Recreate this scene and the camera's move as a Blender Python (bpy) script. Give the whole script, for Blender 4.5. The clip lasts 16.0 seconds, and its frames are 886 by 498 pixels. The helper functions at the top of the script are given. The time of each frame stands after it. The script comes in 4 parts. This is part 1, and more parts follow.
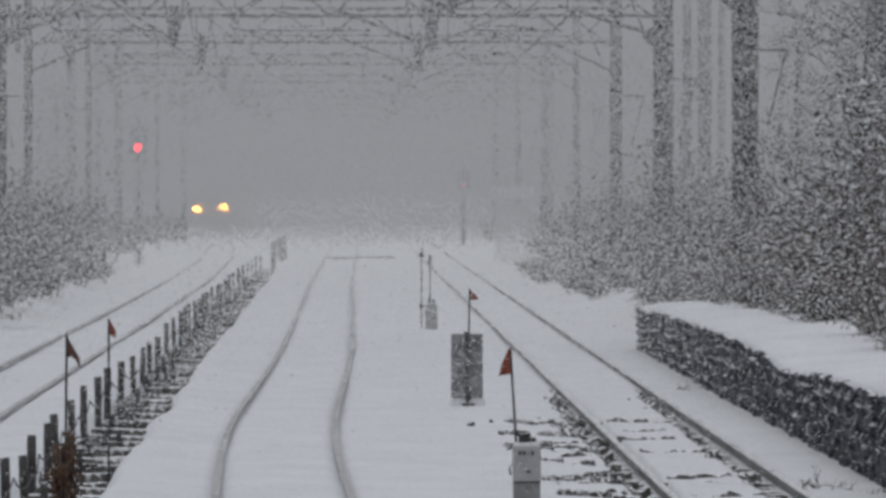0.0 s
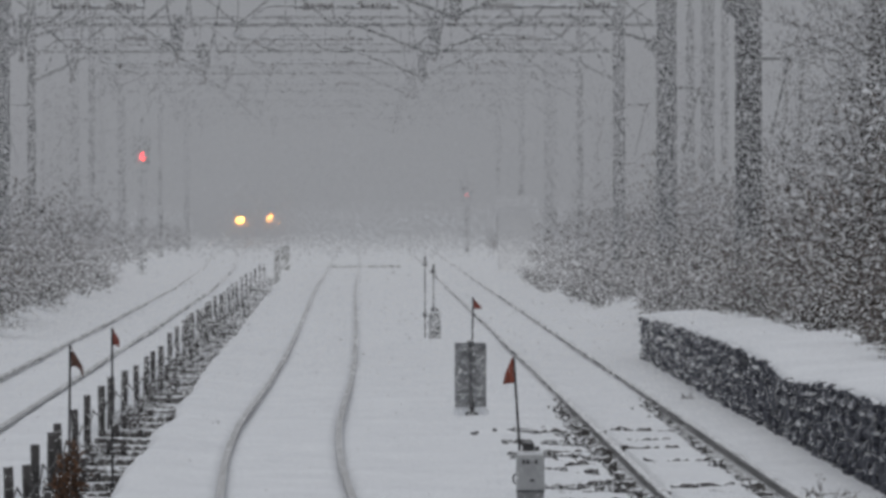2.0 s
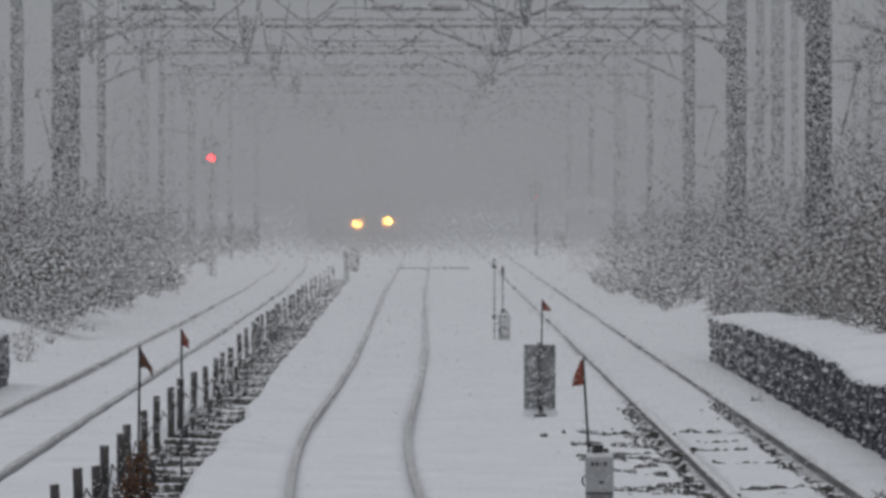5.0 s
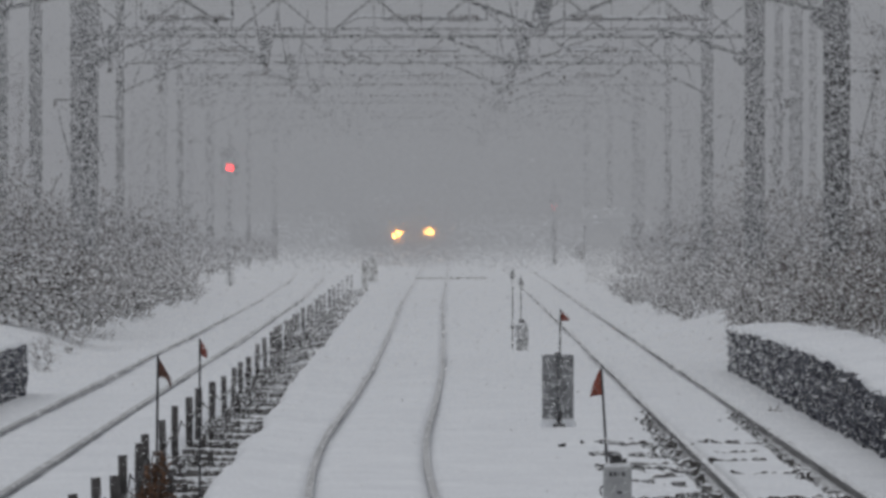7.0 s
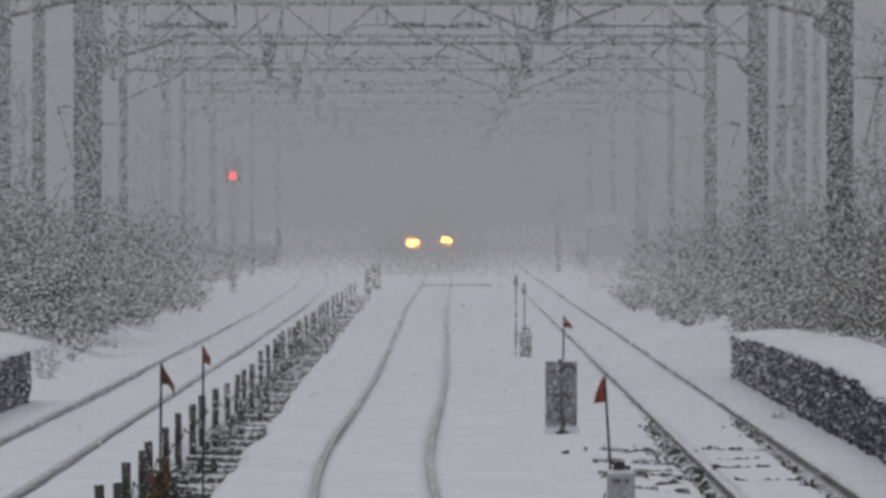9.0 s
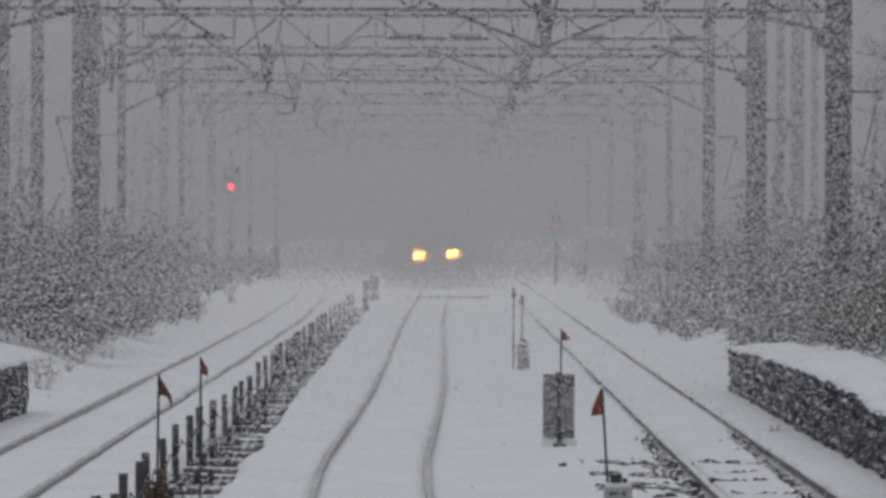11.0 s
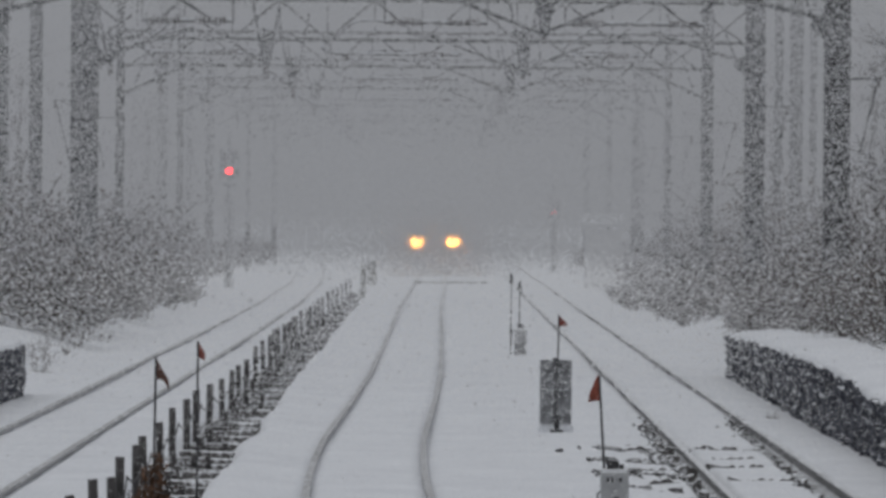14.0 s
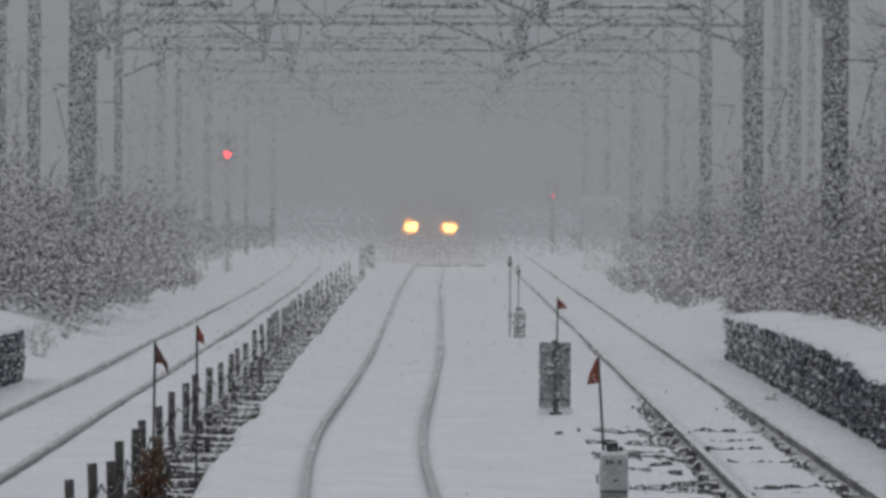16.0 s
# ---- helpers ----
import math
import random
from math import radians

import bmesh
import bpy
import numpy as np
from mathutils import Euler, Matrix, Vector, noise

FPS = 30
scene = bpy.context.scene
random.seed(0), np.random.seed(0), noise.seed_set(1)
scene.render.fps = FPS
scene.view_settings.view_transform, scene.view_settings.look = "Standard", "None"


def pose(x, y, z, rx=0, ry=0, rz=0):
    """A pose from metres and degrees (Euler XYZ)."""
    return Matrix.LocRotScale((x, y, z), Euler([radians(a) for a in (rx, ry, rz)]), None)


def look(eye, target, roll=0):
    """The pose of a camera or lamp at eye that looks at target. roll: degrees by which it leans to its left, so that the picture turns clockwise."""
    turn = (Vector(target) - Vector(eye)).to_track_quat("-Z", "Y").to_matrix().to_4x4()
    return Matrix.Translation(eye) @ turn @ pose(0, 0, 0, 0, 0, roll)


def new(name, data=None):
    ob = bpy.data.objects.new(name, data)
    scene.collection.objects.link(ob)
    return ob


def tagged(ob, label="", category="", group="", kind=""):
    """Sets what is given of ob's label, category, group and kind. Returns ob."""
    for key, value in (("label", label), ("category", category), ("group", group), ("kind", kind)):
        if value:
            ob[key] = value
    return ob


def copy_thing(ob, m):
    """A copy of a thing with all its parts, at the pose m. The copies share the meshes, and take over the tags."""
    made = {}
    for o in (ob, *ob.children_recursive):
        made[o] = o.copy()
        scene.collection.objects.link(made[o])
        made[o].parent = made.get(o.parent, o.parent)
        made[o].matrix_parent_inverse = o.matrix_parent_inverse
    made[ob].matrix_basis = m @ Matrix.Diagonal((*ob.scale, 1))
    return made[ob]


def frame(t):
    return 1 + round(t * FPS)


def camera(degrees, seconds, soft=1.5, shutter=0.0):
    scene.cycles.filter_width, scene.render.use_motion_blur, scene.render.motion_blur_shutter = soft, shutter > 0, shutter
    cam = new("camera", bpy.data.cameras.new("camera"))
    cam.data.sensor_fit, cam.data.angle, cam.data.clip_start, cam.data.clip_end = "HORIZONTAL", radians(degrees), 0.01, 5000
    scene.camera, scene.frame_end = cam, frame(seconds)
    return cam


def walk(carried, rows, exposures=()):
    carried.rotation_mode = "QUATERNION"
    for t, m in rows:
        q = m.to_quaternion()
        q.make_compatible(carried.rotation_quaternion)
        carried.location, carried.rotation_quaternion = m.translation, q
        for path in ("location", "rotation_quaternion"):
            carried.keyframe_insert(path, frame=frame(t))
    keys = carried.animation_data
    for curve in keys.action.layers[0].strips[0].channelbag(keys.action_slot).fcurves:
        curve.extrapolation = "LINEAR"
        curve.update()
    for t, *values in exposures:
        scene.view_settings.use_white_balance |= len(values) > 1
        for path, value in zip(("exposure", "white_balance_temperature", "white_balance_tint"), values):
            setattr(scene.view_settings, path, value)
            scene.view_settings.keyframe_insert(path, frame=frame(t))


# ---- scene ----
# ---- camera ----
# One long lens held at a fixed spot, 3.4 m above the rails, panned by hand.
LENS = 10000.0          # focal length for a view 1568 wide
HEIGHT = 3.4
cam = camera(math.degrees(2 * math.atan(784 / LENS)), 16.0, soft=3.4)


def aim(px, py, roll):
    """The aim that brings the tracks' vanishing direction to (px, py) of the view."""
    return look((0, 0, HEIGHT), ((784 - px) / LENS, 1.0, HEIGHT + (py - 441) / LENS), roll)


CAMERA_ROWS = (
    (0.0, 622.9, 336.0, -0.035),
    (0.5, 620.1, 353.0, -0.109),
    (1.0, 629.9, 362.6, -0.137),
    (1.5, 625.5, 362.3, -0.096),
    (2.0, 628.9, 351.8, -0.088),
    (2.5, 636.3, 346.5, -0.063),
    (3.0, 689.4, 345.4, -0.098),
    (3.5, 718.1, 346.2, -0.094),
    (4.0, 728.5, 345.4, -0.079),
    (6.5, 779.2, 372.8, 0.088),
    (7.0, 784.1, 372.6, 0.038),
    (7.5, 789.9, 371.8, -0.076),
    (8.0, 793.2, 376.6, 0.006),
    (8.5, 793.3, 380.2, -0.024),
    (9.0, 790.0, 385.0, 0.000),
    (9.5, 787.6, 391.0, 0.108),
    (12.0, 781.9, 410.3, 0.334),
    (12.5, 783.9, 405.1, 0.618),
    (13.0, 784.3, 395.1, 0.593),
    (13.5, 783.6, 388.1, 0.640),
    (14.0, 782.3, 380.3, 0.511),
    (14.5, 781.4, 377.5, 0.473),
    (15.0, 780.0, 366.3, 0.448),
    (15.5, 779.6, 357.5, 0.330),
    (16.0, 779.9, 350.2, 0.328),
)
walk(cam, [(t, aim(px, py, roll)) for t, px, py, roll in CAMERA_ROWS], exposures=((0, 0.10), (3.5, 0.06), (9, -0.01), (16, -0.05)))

# ---- world and light: overcast snowfall ----
world = bpy.data.worlds.new("overcast_sky")
scene.world = world
world.use_nodes = True
wn, wl = world.node_tree.nodes, world.node_tree.links
wn.clear()
w_out = wn.new("ShaderNodeOutputWorld")
w_bg = wn.new("ShaderNodeBackground")
w_tc = wn.new("ShaderNodeTexCoord")
w_sep = wn.new("ShaderNodeSeparateXYZ")
w_ramp = wn.new("ShaderNodeValToRGB")
w_ramp.color_ramp.elements[0].position = 0.0
w_ramp.color_ramp.elements[0].color = (0.270, 0.277, 0.290, 1)
w_ramp.color_ramp.elements[1].position = 1.0
w_ramp.color_ramp.elements[1].color = (0.50, 0.515, 0.545, 1)
w_mid = w_ramp.color_ramp.elements.new(0.12)
w_mid.color = (0.280, 0.287, 0.301, 1)
wl.new(w_tc.outputs["Generated"], w_sep.inputs[0])
wl.new(w_sep.outputs["Z"], w_ramp.inputs[0])
wl.new(w_ramp.outputs[0], w_bg.inputs["Color"])
w_bg.inputs["Strength"].default_value = 1.0
wl.new(w_bg.outputs[0], w_out.inputs["Surface"])

sun_data = bpy.data.lights.new("sun", "SUN")
sun_data.energy, sun_data.angle, sun_data.color = 0.5, radians(60), (1.0, 0.98, 0.96)
sun = new("sun", sun_data)
sun.matrix_world = look((0, 0, 60), (12, 30, 0))


# ---- materials ----
def material(name, colour, rough=0.8, metal=0.0, vary=0.25, scale=6.0, fine=60.0, bump=0.3, snow=0.0, stretch=(1, 1, 1), tint=None, island=0.0):
    """Two scales of noise on a base colour, fine relief, and snow lying on what faces up."""
    m = bpy.data.materials.new(name)
    m.use_nodes = True
    n, l = m.node_tree.nodes, m.node_tree.links
    b = n["Principled BSDF"]
    tc = n.new("ShaderNodeTexCoord")
    mp = n.new("ShaderNodeMapping")
    mp.inputs["Scale"].default_value = stretch
    l.new(tc.outputs["Object"], mp.inputs[0])
    big, small = n.new("ShaderNodeTexNoise"), n.new("ShaderNodeTexNoise")
    big.inputs["Scale"].default_value, big.inputs["Detail"].default_value = scale, 5
    small.inputs["Scale"].default_value, small.inputs["Detail"].default_value = fine, 3
    l.new(mp.outputs[0], big.inputs["Vector"])
    l.new(mp.outputs[0], small.inputs["Vector"])
    ramp = n.new("ShaderNodeValToRGB")
    t = tint or tuple(min(1, c * (1 + vary * 1.6)) for c in colour)
    ramp.color_ramp.elements[0].position, ramp.color_ramp.elements[1].position = 0.3, 0.7
    ramp.color_ramp.elements[0].color = (*[c * (1 - vary) for c in colour], 1)
    ramp.color_ramp.elements[1].color = (*t, 1)
    l.new(big.outputs[0], ramp.inputs[0])
    mul = n.new("ShaderNodeMix")
    mul.data_type, mul.blend_type = "RGBA", "MULTIPLY"
    mul.inputs[0].default_value = 0.6
    ramp2 = n.new("ShaderNodeValToRGB")
    ramp2.color_ramp.elements[0].color = (0.55, 0.55, 0.55, 1)
    ramp2.color_ramp.elements[0].position, ramp2.color_ramp.elements[1].position = 0.3, 0.6
    l.new(small.outputs[0], ramp2.inputs[0])
    l.new(ramp.outputs[0], mul.inputs[6])
    l.new(ramp2.outputs[0], mul.inputs[7])
    last = mul.outputs[2]
    if island:
        geo0 = n.new("ShaderNodeNewGeometry")
        hsv = n.new("ShaderNodeHueSaturation")
        mr = n.new("ShaderNodeMapRange")
        mr.inputs[3].default_value, mr.inputs[4].default_value = 1 - island, 1 + island
        l.new(geo0.outputs["Random Per Island"], mr.inputs[0])
        l.new(mr.outputs[0], hsv.inputs["Value"])
        l.new(last, hsv.inputs["Color"])
        last = hsv.outputs[0]
    if snow:
        geo = n.new("ShaderNodeNewGeometry")
        sep = n.new("ShaderNodeSeparateXYZ")
        l.new(geo.outputs["Normal"], sep.inputs[0])
        patch = n.new("ShaderNodeTexNoise")
        patch.inputs["Scale"].default_value, patch.inputs["Detail"].default_value = 9.0, 4
        l.new(tc.outputs["Object"], patch.inputs["Vector"])
        add = n.new("ShaderNodeMath")
        add.operation = "MULTIPLY_ADD"
        add.inputs[1].default_value = 0.5
        l.new(sep.outputs["Z"], add.inputs[0])
        l.new(patch.outputs[0], add.inputs[2])
        cut = n.new("ShaderNodeMapRange")
        cut.inputs[1].default_value, cut.inputs[2].default_value = 1.05 - snow, 1.17 - snow
        l.new(add.outputs[0], cut.inputs[0])
        mix = n.new("ShaderNodeMix")
        mix.data_type = "RGBA"
        mix.inputs[7].default_value = (0.80, 0.82, 0.85, 1)
        l.new(cut.outputs[0], mix.inputs[0])
        l.new(last, mix.inputs[6])
        last = mix.outputs[2]
    l.new(last, b.inputs["Base Color"])
    b.inputs["Roughness"].default_value, b.inputs["Metallic"].default_value = rough, metal
    bp = n.new("ShaderNodeBump")
    bp.inputs["Strength"].default_value, bp.inputs["Distance"].default_value = bump, 0.01
    l.new(small.outputs[0], bp.inputs["Height"])
    l.new(bp.outputs[0], b.inputs["Normal"])
    return m


def glow(name, colour, strength):
    m = bpy.data.materials.new(name)
    m.use_nodes = True
    b = m.node_tree.nodes["Principled BSDF"]
    b.inputs["Base Color"].default_value = (*colour, 1)
    b.inputs["Emission Color"].default_value = (*colour, 1)
    b.inputs["Emission Strength"].default_value = strength
    return m


def flake_material(name, FLAKE):
    m = bpy.data.materials.new(name)
    m.use_nodes = True
    n, l = m.node_tree.nodes, m.node_tree.links
    n.clear()
    out, mix = n.new("ShaderNodeOutputMaterial"), n.new("ShaderNodeMixShader")
    d, t = n.new("ShaderNodeBsdfDiffuse"), n.new("ShaderNodeBsdfTranslucent")
    d.inputs[0].default_value = t.inputs[0].default_value = FLAKE
    mix.inputs[0].default_value = 0.5
    l.new(d.outputs[0], mix.inputs[1])
    l.new(t.outputs[0], mix.inputs[2])
    l.new(mix.outputs[0], out.inputs[0])
    return m


M_FLAKE = flake_material("snowflake", (0.69, 0.692, 0.70, 1))
# paler copy for low flakes: light off the snow is put into its colour
M_FLAKELIT = flake_material("lit_snowflake", (0.92, 0.925, 0.93, 1))
M_SNOW = material("snow", (0.79, 0.812, 0.855), 0.9, vary=0.04, scale=0.7, fine=35, bump=0.25, tint=(0.845, 0.868, 0.905))
M_STEEL = material("weathered_steel", (0.085, 0.086, 0.090), 0.75, 0.2, 0.35, 3, 40, 0.3, snow=0.46)
M_WOOD = material("tarred_timber", (0.070, 0.066, 0.066), 0.9, 0, 0.45, 8, 70, 0.5, snow=0.36, stretch=(1, 1, 0.3))
M_PLANK = material("wet_plank", (0.085, 0.080, 0.078), 0.9, 0, 0.4, 5, 60, 0.5, snow=0.46)
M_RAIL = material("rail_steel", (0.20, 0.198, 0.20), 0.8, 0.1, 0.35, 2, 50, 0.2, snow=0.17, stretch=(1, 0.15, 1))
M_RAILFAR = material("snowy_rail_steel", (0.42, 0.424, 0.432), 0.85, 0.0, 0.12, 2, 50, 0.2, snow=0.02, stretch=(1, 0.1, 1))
M_BALLAST = material("ballast", (0.07, 0.068, 0.068), 0.95, 0, 0.4, 10, 60, 0.4, snow=0.32, island=0.4)
M_STONE = material("rough_stone", (0.066, 0.070, 0.088), 0.95, 0, 0.6, 5, 30, 0.8, snow=0.20)
M_CAB = material("grey_cabinet_paint", (0.36, 0.37, 0.38), 0.6, 0, 0.12, 5, 50, 0.1, snow=0.22)
M_CABLOW = material("grey_cabinet_base", (0.24, 0.245, 0.25), 0.7, 0, 0.2, 5, 50, 0.2, snow=0.25)
M_CABDARK = material("dull_grey_steel", (0.11, 0.113, 0.12), 0.7, 0.2, 0.4, 7, 40, 0.3, snow=0.2)
M_DARK = material("black_iron", (0.045, 0.045, 0.048), 0.7, 0.3, 0.3, 8, 50, 0.2, snow=0.25)
M_WIRE = material("dark_wire", (0.06, 0.06, 0.062), 0.7, 0.2, 0.2, 8, 50, 0.1)
M_INK = material("black_lettering", (0.05, 0.05, 0.055), 0.8, 0, 0.1, 20, 80, 0.0)
M_PLATE = material("galvanised_plate", (0.20, 0.205, 0.215), 0.65, 0.2, 0.45, 7, 40, 0.3, snow=0.42)
M_FLAG = material("red_flag_cloth", (0.25, 0.078, 0.062), 0.9, 0, 0.3, 12, 80, 0.3)
M_FLAGORANGE = material("orange_flag_cloth", (0.22, 0.062, 0.042), 0.9, 0, 0.45, 9, 80, 0.3)
M_FLAGDARK = material("faded_flag_cloth", (0.11, 0.055, 0.042), 0.9, 0, 0.35, 12, 80, 0.3)
M_TWIG = material("bare_twigs", (0.11, 0.099, 0.096), 0.95, 0, 0.35, 6, 40, 0.2, island=0.5)
M_BRAMBLE = material("bramble_leaves", (0.062, 0.055, 0.054), 0.9, 0, 0.4, 6, 40, 0.2, island=0.5)
M_LEAF = material("withered_leaves", (0.135, 0.115, 0.105), 0.9, 0, 0.4, 6, 40, 0.2, island=0.5)
M_BARK = material("bark", (0.05, 0.045, 0.042), 0.95, 0, 0.4, 8, 45, 0.8, snow=0.33, stretch=(1, 1, 0.25))
M_CLUMP = material("snow_clump", (0.72, 0.735, 0.76), 0.9, vary=0.06, scale=4, fine=40, bump=0.2)
# train body and ironwork colours are paled to imitate haze over them
M_TRAIN = material("haze_paled_train_paint", (0.52, 0.52, 0.52), 0.6, 0.0, 0.2, 2, 30, 0.1, snow=0.35)
M_PILOT = material("haze_paled_iron", (0.46, 0.465, 0.475), 0.8, 0, 0.4, 4, 40, 0.3, snow=0.4)
# board colour lightened in place of the haze at its distance
M_BOARD = material("haze_paled_board", (0.15, 0.15, 0.13), 0.9, 0, 0.35, 4, 40, 0.4, snow=0.3)
M_GLASS = material("cab_glass", (0.12, 0.122, 0.126), 0.08, 0, 0.1, 2, 30, 0.0)
M_PORCELAIN = material("insulator_porcelain", (0.06, 0.045, 0.04), 0.3, 0, 0.2, 8, 40, 0.1)
# pale wall paint, lifted further so that the shaded wall matches the haze
M_HUT = material("haze_toned_hut_paint", (0.74, 0.745, 0.75), 0.8, 0, 0.1, 2, 30, 0.2)
M_HEAD = glow("headlight_glow", (1.0, 0.40, 0.065), 27.0)
# front glass greyed so that haze seems to hide it
M_HAZEGLASS = material("haze_paled_windscreen", (0.33, 0.345, 0.37), 0.35, 0, 0.3, 3, 40, 0.2)
M_RED = glow("signal_red_glow", (1.0, 0.004, 0.010), 20.0)
M_REDFAR = glow("distant_signal_red_glow", (1.0, 0.04, 0.07), 1.9)


# ---- mesh tools ----
def part(name, bm, mat, parent=None, label="", smooth=False):
    me = bpy.data.meshes.new(name)
    bm.to_mesh(me)
    bm.free()
    me.materials.append(mat)
    if smooth:
        me.polygons.foreach_set("use_smooth", [True] * len(me.polygons))
    ob = new(name, me)
    if parent:
        ob.parent = parent
    if label:
        ob["label"] = label
    return ob


def empty(name, m, label, category, group="", kind=""):
    ob = new(name)
    ob.empty_display_size = 0.2
    ob.matrix_basis = m
    return tagged(ob, label, category, group, kind)


def box(bm, centre, size, rot=(0, 0, 0), bevel=0.0):
    m = pose(*centre, *rot) @ Matrix.Diagonal((*size, 1))
    made = bmesh.ops.create_cube(bm, size=1, matrix=m)
    if bevel:
        edges = list({e for v in made["verts"] for e in v.link_edges})
        bmesh.ops.bevel(bm, geom=edges, offset=bevel, segments=2, affect="EDGES", profile=0.6)
    return bm


def rod(bm, a, b, r0, r1=None, seg=6, caps=True):
    a, b = Vector(a), Vector(b)
    d = b - a
    m = Matrix.Translation((a + b) / 2) @ d.to_track_quat("Z", "Y").to_matrix().to_4x4()
    bmesh.ops.create_cone(bm, cap_ends=caps, segments=seg, radius1=r0, radius2=r0 if r1 is None else r1, depth=d.length, matrix=m)
    return bm


def tube(bm, pts, rad, seg=5):
    """One round tube through the points."""
    rings = []
    for k, p in enumerate(pts):
        d = (pts[min(k + 1, len(pts) - 1)] - pts[max(k - 1, 0)]).normalized()
        e1 = d.cross(Vector((1, 0, 0.01))).normalized()
        e2 = d.cross(e1)
        rings.append([bm.verts.new(p + (e1 * math.cos(i * 6.2832 / seg) + e2 * math.sin(i * 6.2832 / seg)) * rad) for i in range(seg)])
    for p, q in zip(rings, rings[1:]):
        for i in range(seg):
            j = (i + 1) % seg
            bm.faces.new((p[i], p[j], q[j], q[i]))
    return bm


def bar(bm, a, b, w, h):
    """A square-edged bar from a to b."""
    a, b = Vector(a), Vector(b)
    d = b - a
    m = Matrix.Translation((a + b) / 2) @ d.to_track_quat("Z", "Y").to_matrix().to_4x4() @ Matrix.Diagonal((w, h, d.length, 1))
    bmesh.ops.create_cube(bm, size=1, matrix=m)
    return bm


def roughen(bm, amount, scale, seed=0.0):
    for v in bm.verts:
        v.co += Vector(noise.noise_vector(v.co * scale + Vector((seed, seed * 2, 0)))) * amount
    return bm


def raw_mesh(name, verts, faces, mat):
    me = bpy.data.meshes.new(name)
    me.from_pydata([tuple(v) for v in verts], [], faces)
    me.materials.append(mat)
    return me


# ---- ground: one sheet of snow ----
def centre_track_x(y):
    return float(np.interp(y, (0, 50, 57, 62.5, 68, 73.3, 79, 85, 90, 104, 120, 158, 206, 272, 320, 2000), (-0.6, -0.62, -0.66, -0.76, -0.86, -0.945, -0.99, -1.0, -0.97, -0.85, -0.76, -0.74, -0.78, -0.60, -0.5, -0.5)))


def left_track_x(y):
    return float(np.interp(y, (0, 105, 160, 215, 280, 340, 412, 2000), (-6.05, -6.05, -6.05, -6.15, -6.7, -7.9, -9.6, -60)))


def right_track_x(y):
    return 4.3


def smooth(a, b, x):
    k = min(1.0, max(0.0, (x - a) / (b - a)))
    return k * k * (3 - 2 * k)


def bareness(x, y):
    """How far the snow has gone beside the right track's rails."""
    if y > 104 or y < 30:
        return 0.0
    near = 1 - smooth(72, 100, y)
    a, b = x - 4.3 + 0.75, x - 4.3 - 0.75
    edge = max(1 - smooth(0.17, 0.40, -a if a < 0 else a * 2.2), 1 - smooth(0.17, 0.36, -b if b < 0 else b * 2.2))
    n = noise.noise((x * 2.2, y * 1.1, 3.0)) * 0.5 + 0.5
    wide = (1 - smooth(62, 82, y)) * (1 - smooth(1.9, 2.5, abs(x - 3.5)))
    streak = noise.noise((x * 0.7, y * 1.45, 8.0)) * 0.5 + 0.5
    return min(1.0, edge * near * (0.7 + 0.7 * n) + wide * smooth(0.56, 0.70, streak) * 0.5)


def ground_z(x, y):
    z = -0.035
    z += 0.05 * noise.noise((x * 0.35, y * 0.05, 0)) + 0.018 * noise.noise((x * 1.6, y * 0.5, 4))
    for tx in (centre_track_x(y), left_track_x(y), right_track_x(y)):
        for r in (-0.75, 0.75):
            d = abs(x - tx - r)
            if d < 0.3:
                z -= 0.045 * (1 - smooth(0.07, 0.15, d))
    # the timber edge between two tracks lies bare and lower
    fx = fence_x(y)
    if 30 < y < 258:
        dip = smooth(fx - 0.35, fx - 0.1, x) * (1 - smooth(fx + 0.64, fx + 0.86, x + 0.10 * noise.noise((x, y * 0.4, 2)) + 0.16 * noise.noise((0.5, y * 0.16, 6))))
        z -= 0.22 * dip * (1 - smooth(240, 258, y))
        z += 0.08 * smooth(fx + 0.62, fx + 0.9, x) * (1 - smooth(fx + 1.0, fx + 1.8, x))
    z -= 0.20 * bareness(x, y)
    # banks on both sides
    z += smooth(-8.3, -11.5, x) * (0.75 + 0.25 * noise.noise((x * 0.5, y * 0.12, 7))) * smooth(90, 130, y)
    z += smooth(6.9, 9.5, x) * (0.65 + 0.2 * noise.noise((x * 0.5, y * 0.12, 9))) * smooth(115, 140, y)
    return z


def fence_x(y):
    return -3.66 - 0.0020 * (y - 64)


def axis(*stretches):
    out = []
    for a, b, s in stretches:
        out += list(np.arange(a, b, s))
    return out + [stretches[-1][1]]


def build_ground():
    xs = axis((-900, -60, 120), (-60, -14, 4), (-14, -6.6, 0.25), (-6.6, 6.6, 0.075), (6.6, 14, 0.25), (14, 60, 4), (60, 900, 120))
    ys = axis((-40, 40, 10), (40, 52, 1.0), (52, 100, 0.32), (100, 160, 0.8), (160, 320, 2), (320, 600, 12), (600, 4500, 300))
    verts = [(x, y, ground_z(x, y)) for y in ys for x in xs]
    w = len(xs)
    faces = [(j * w + i, j * w + i + 1, (j + 1) * w + i + 1, (j + 1) * w + i) for j in range(len(ys) - 1) for i in range(w - 1)]
    me = raw_mesh("ground", verts, faces, M_SNOW)
    me.polygons.foreach_set("use_smooth", [True] * len(me.polygons))
    return tagged(new("ground", me), "even white snow cover over a railway yard", "snow", kind="structure")


build_ground()


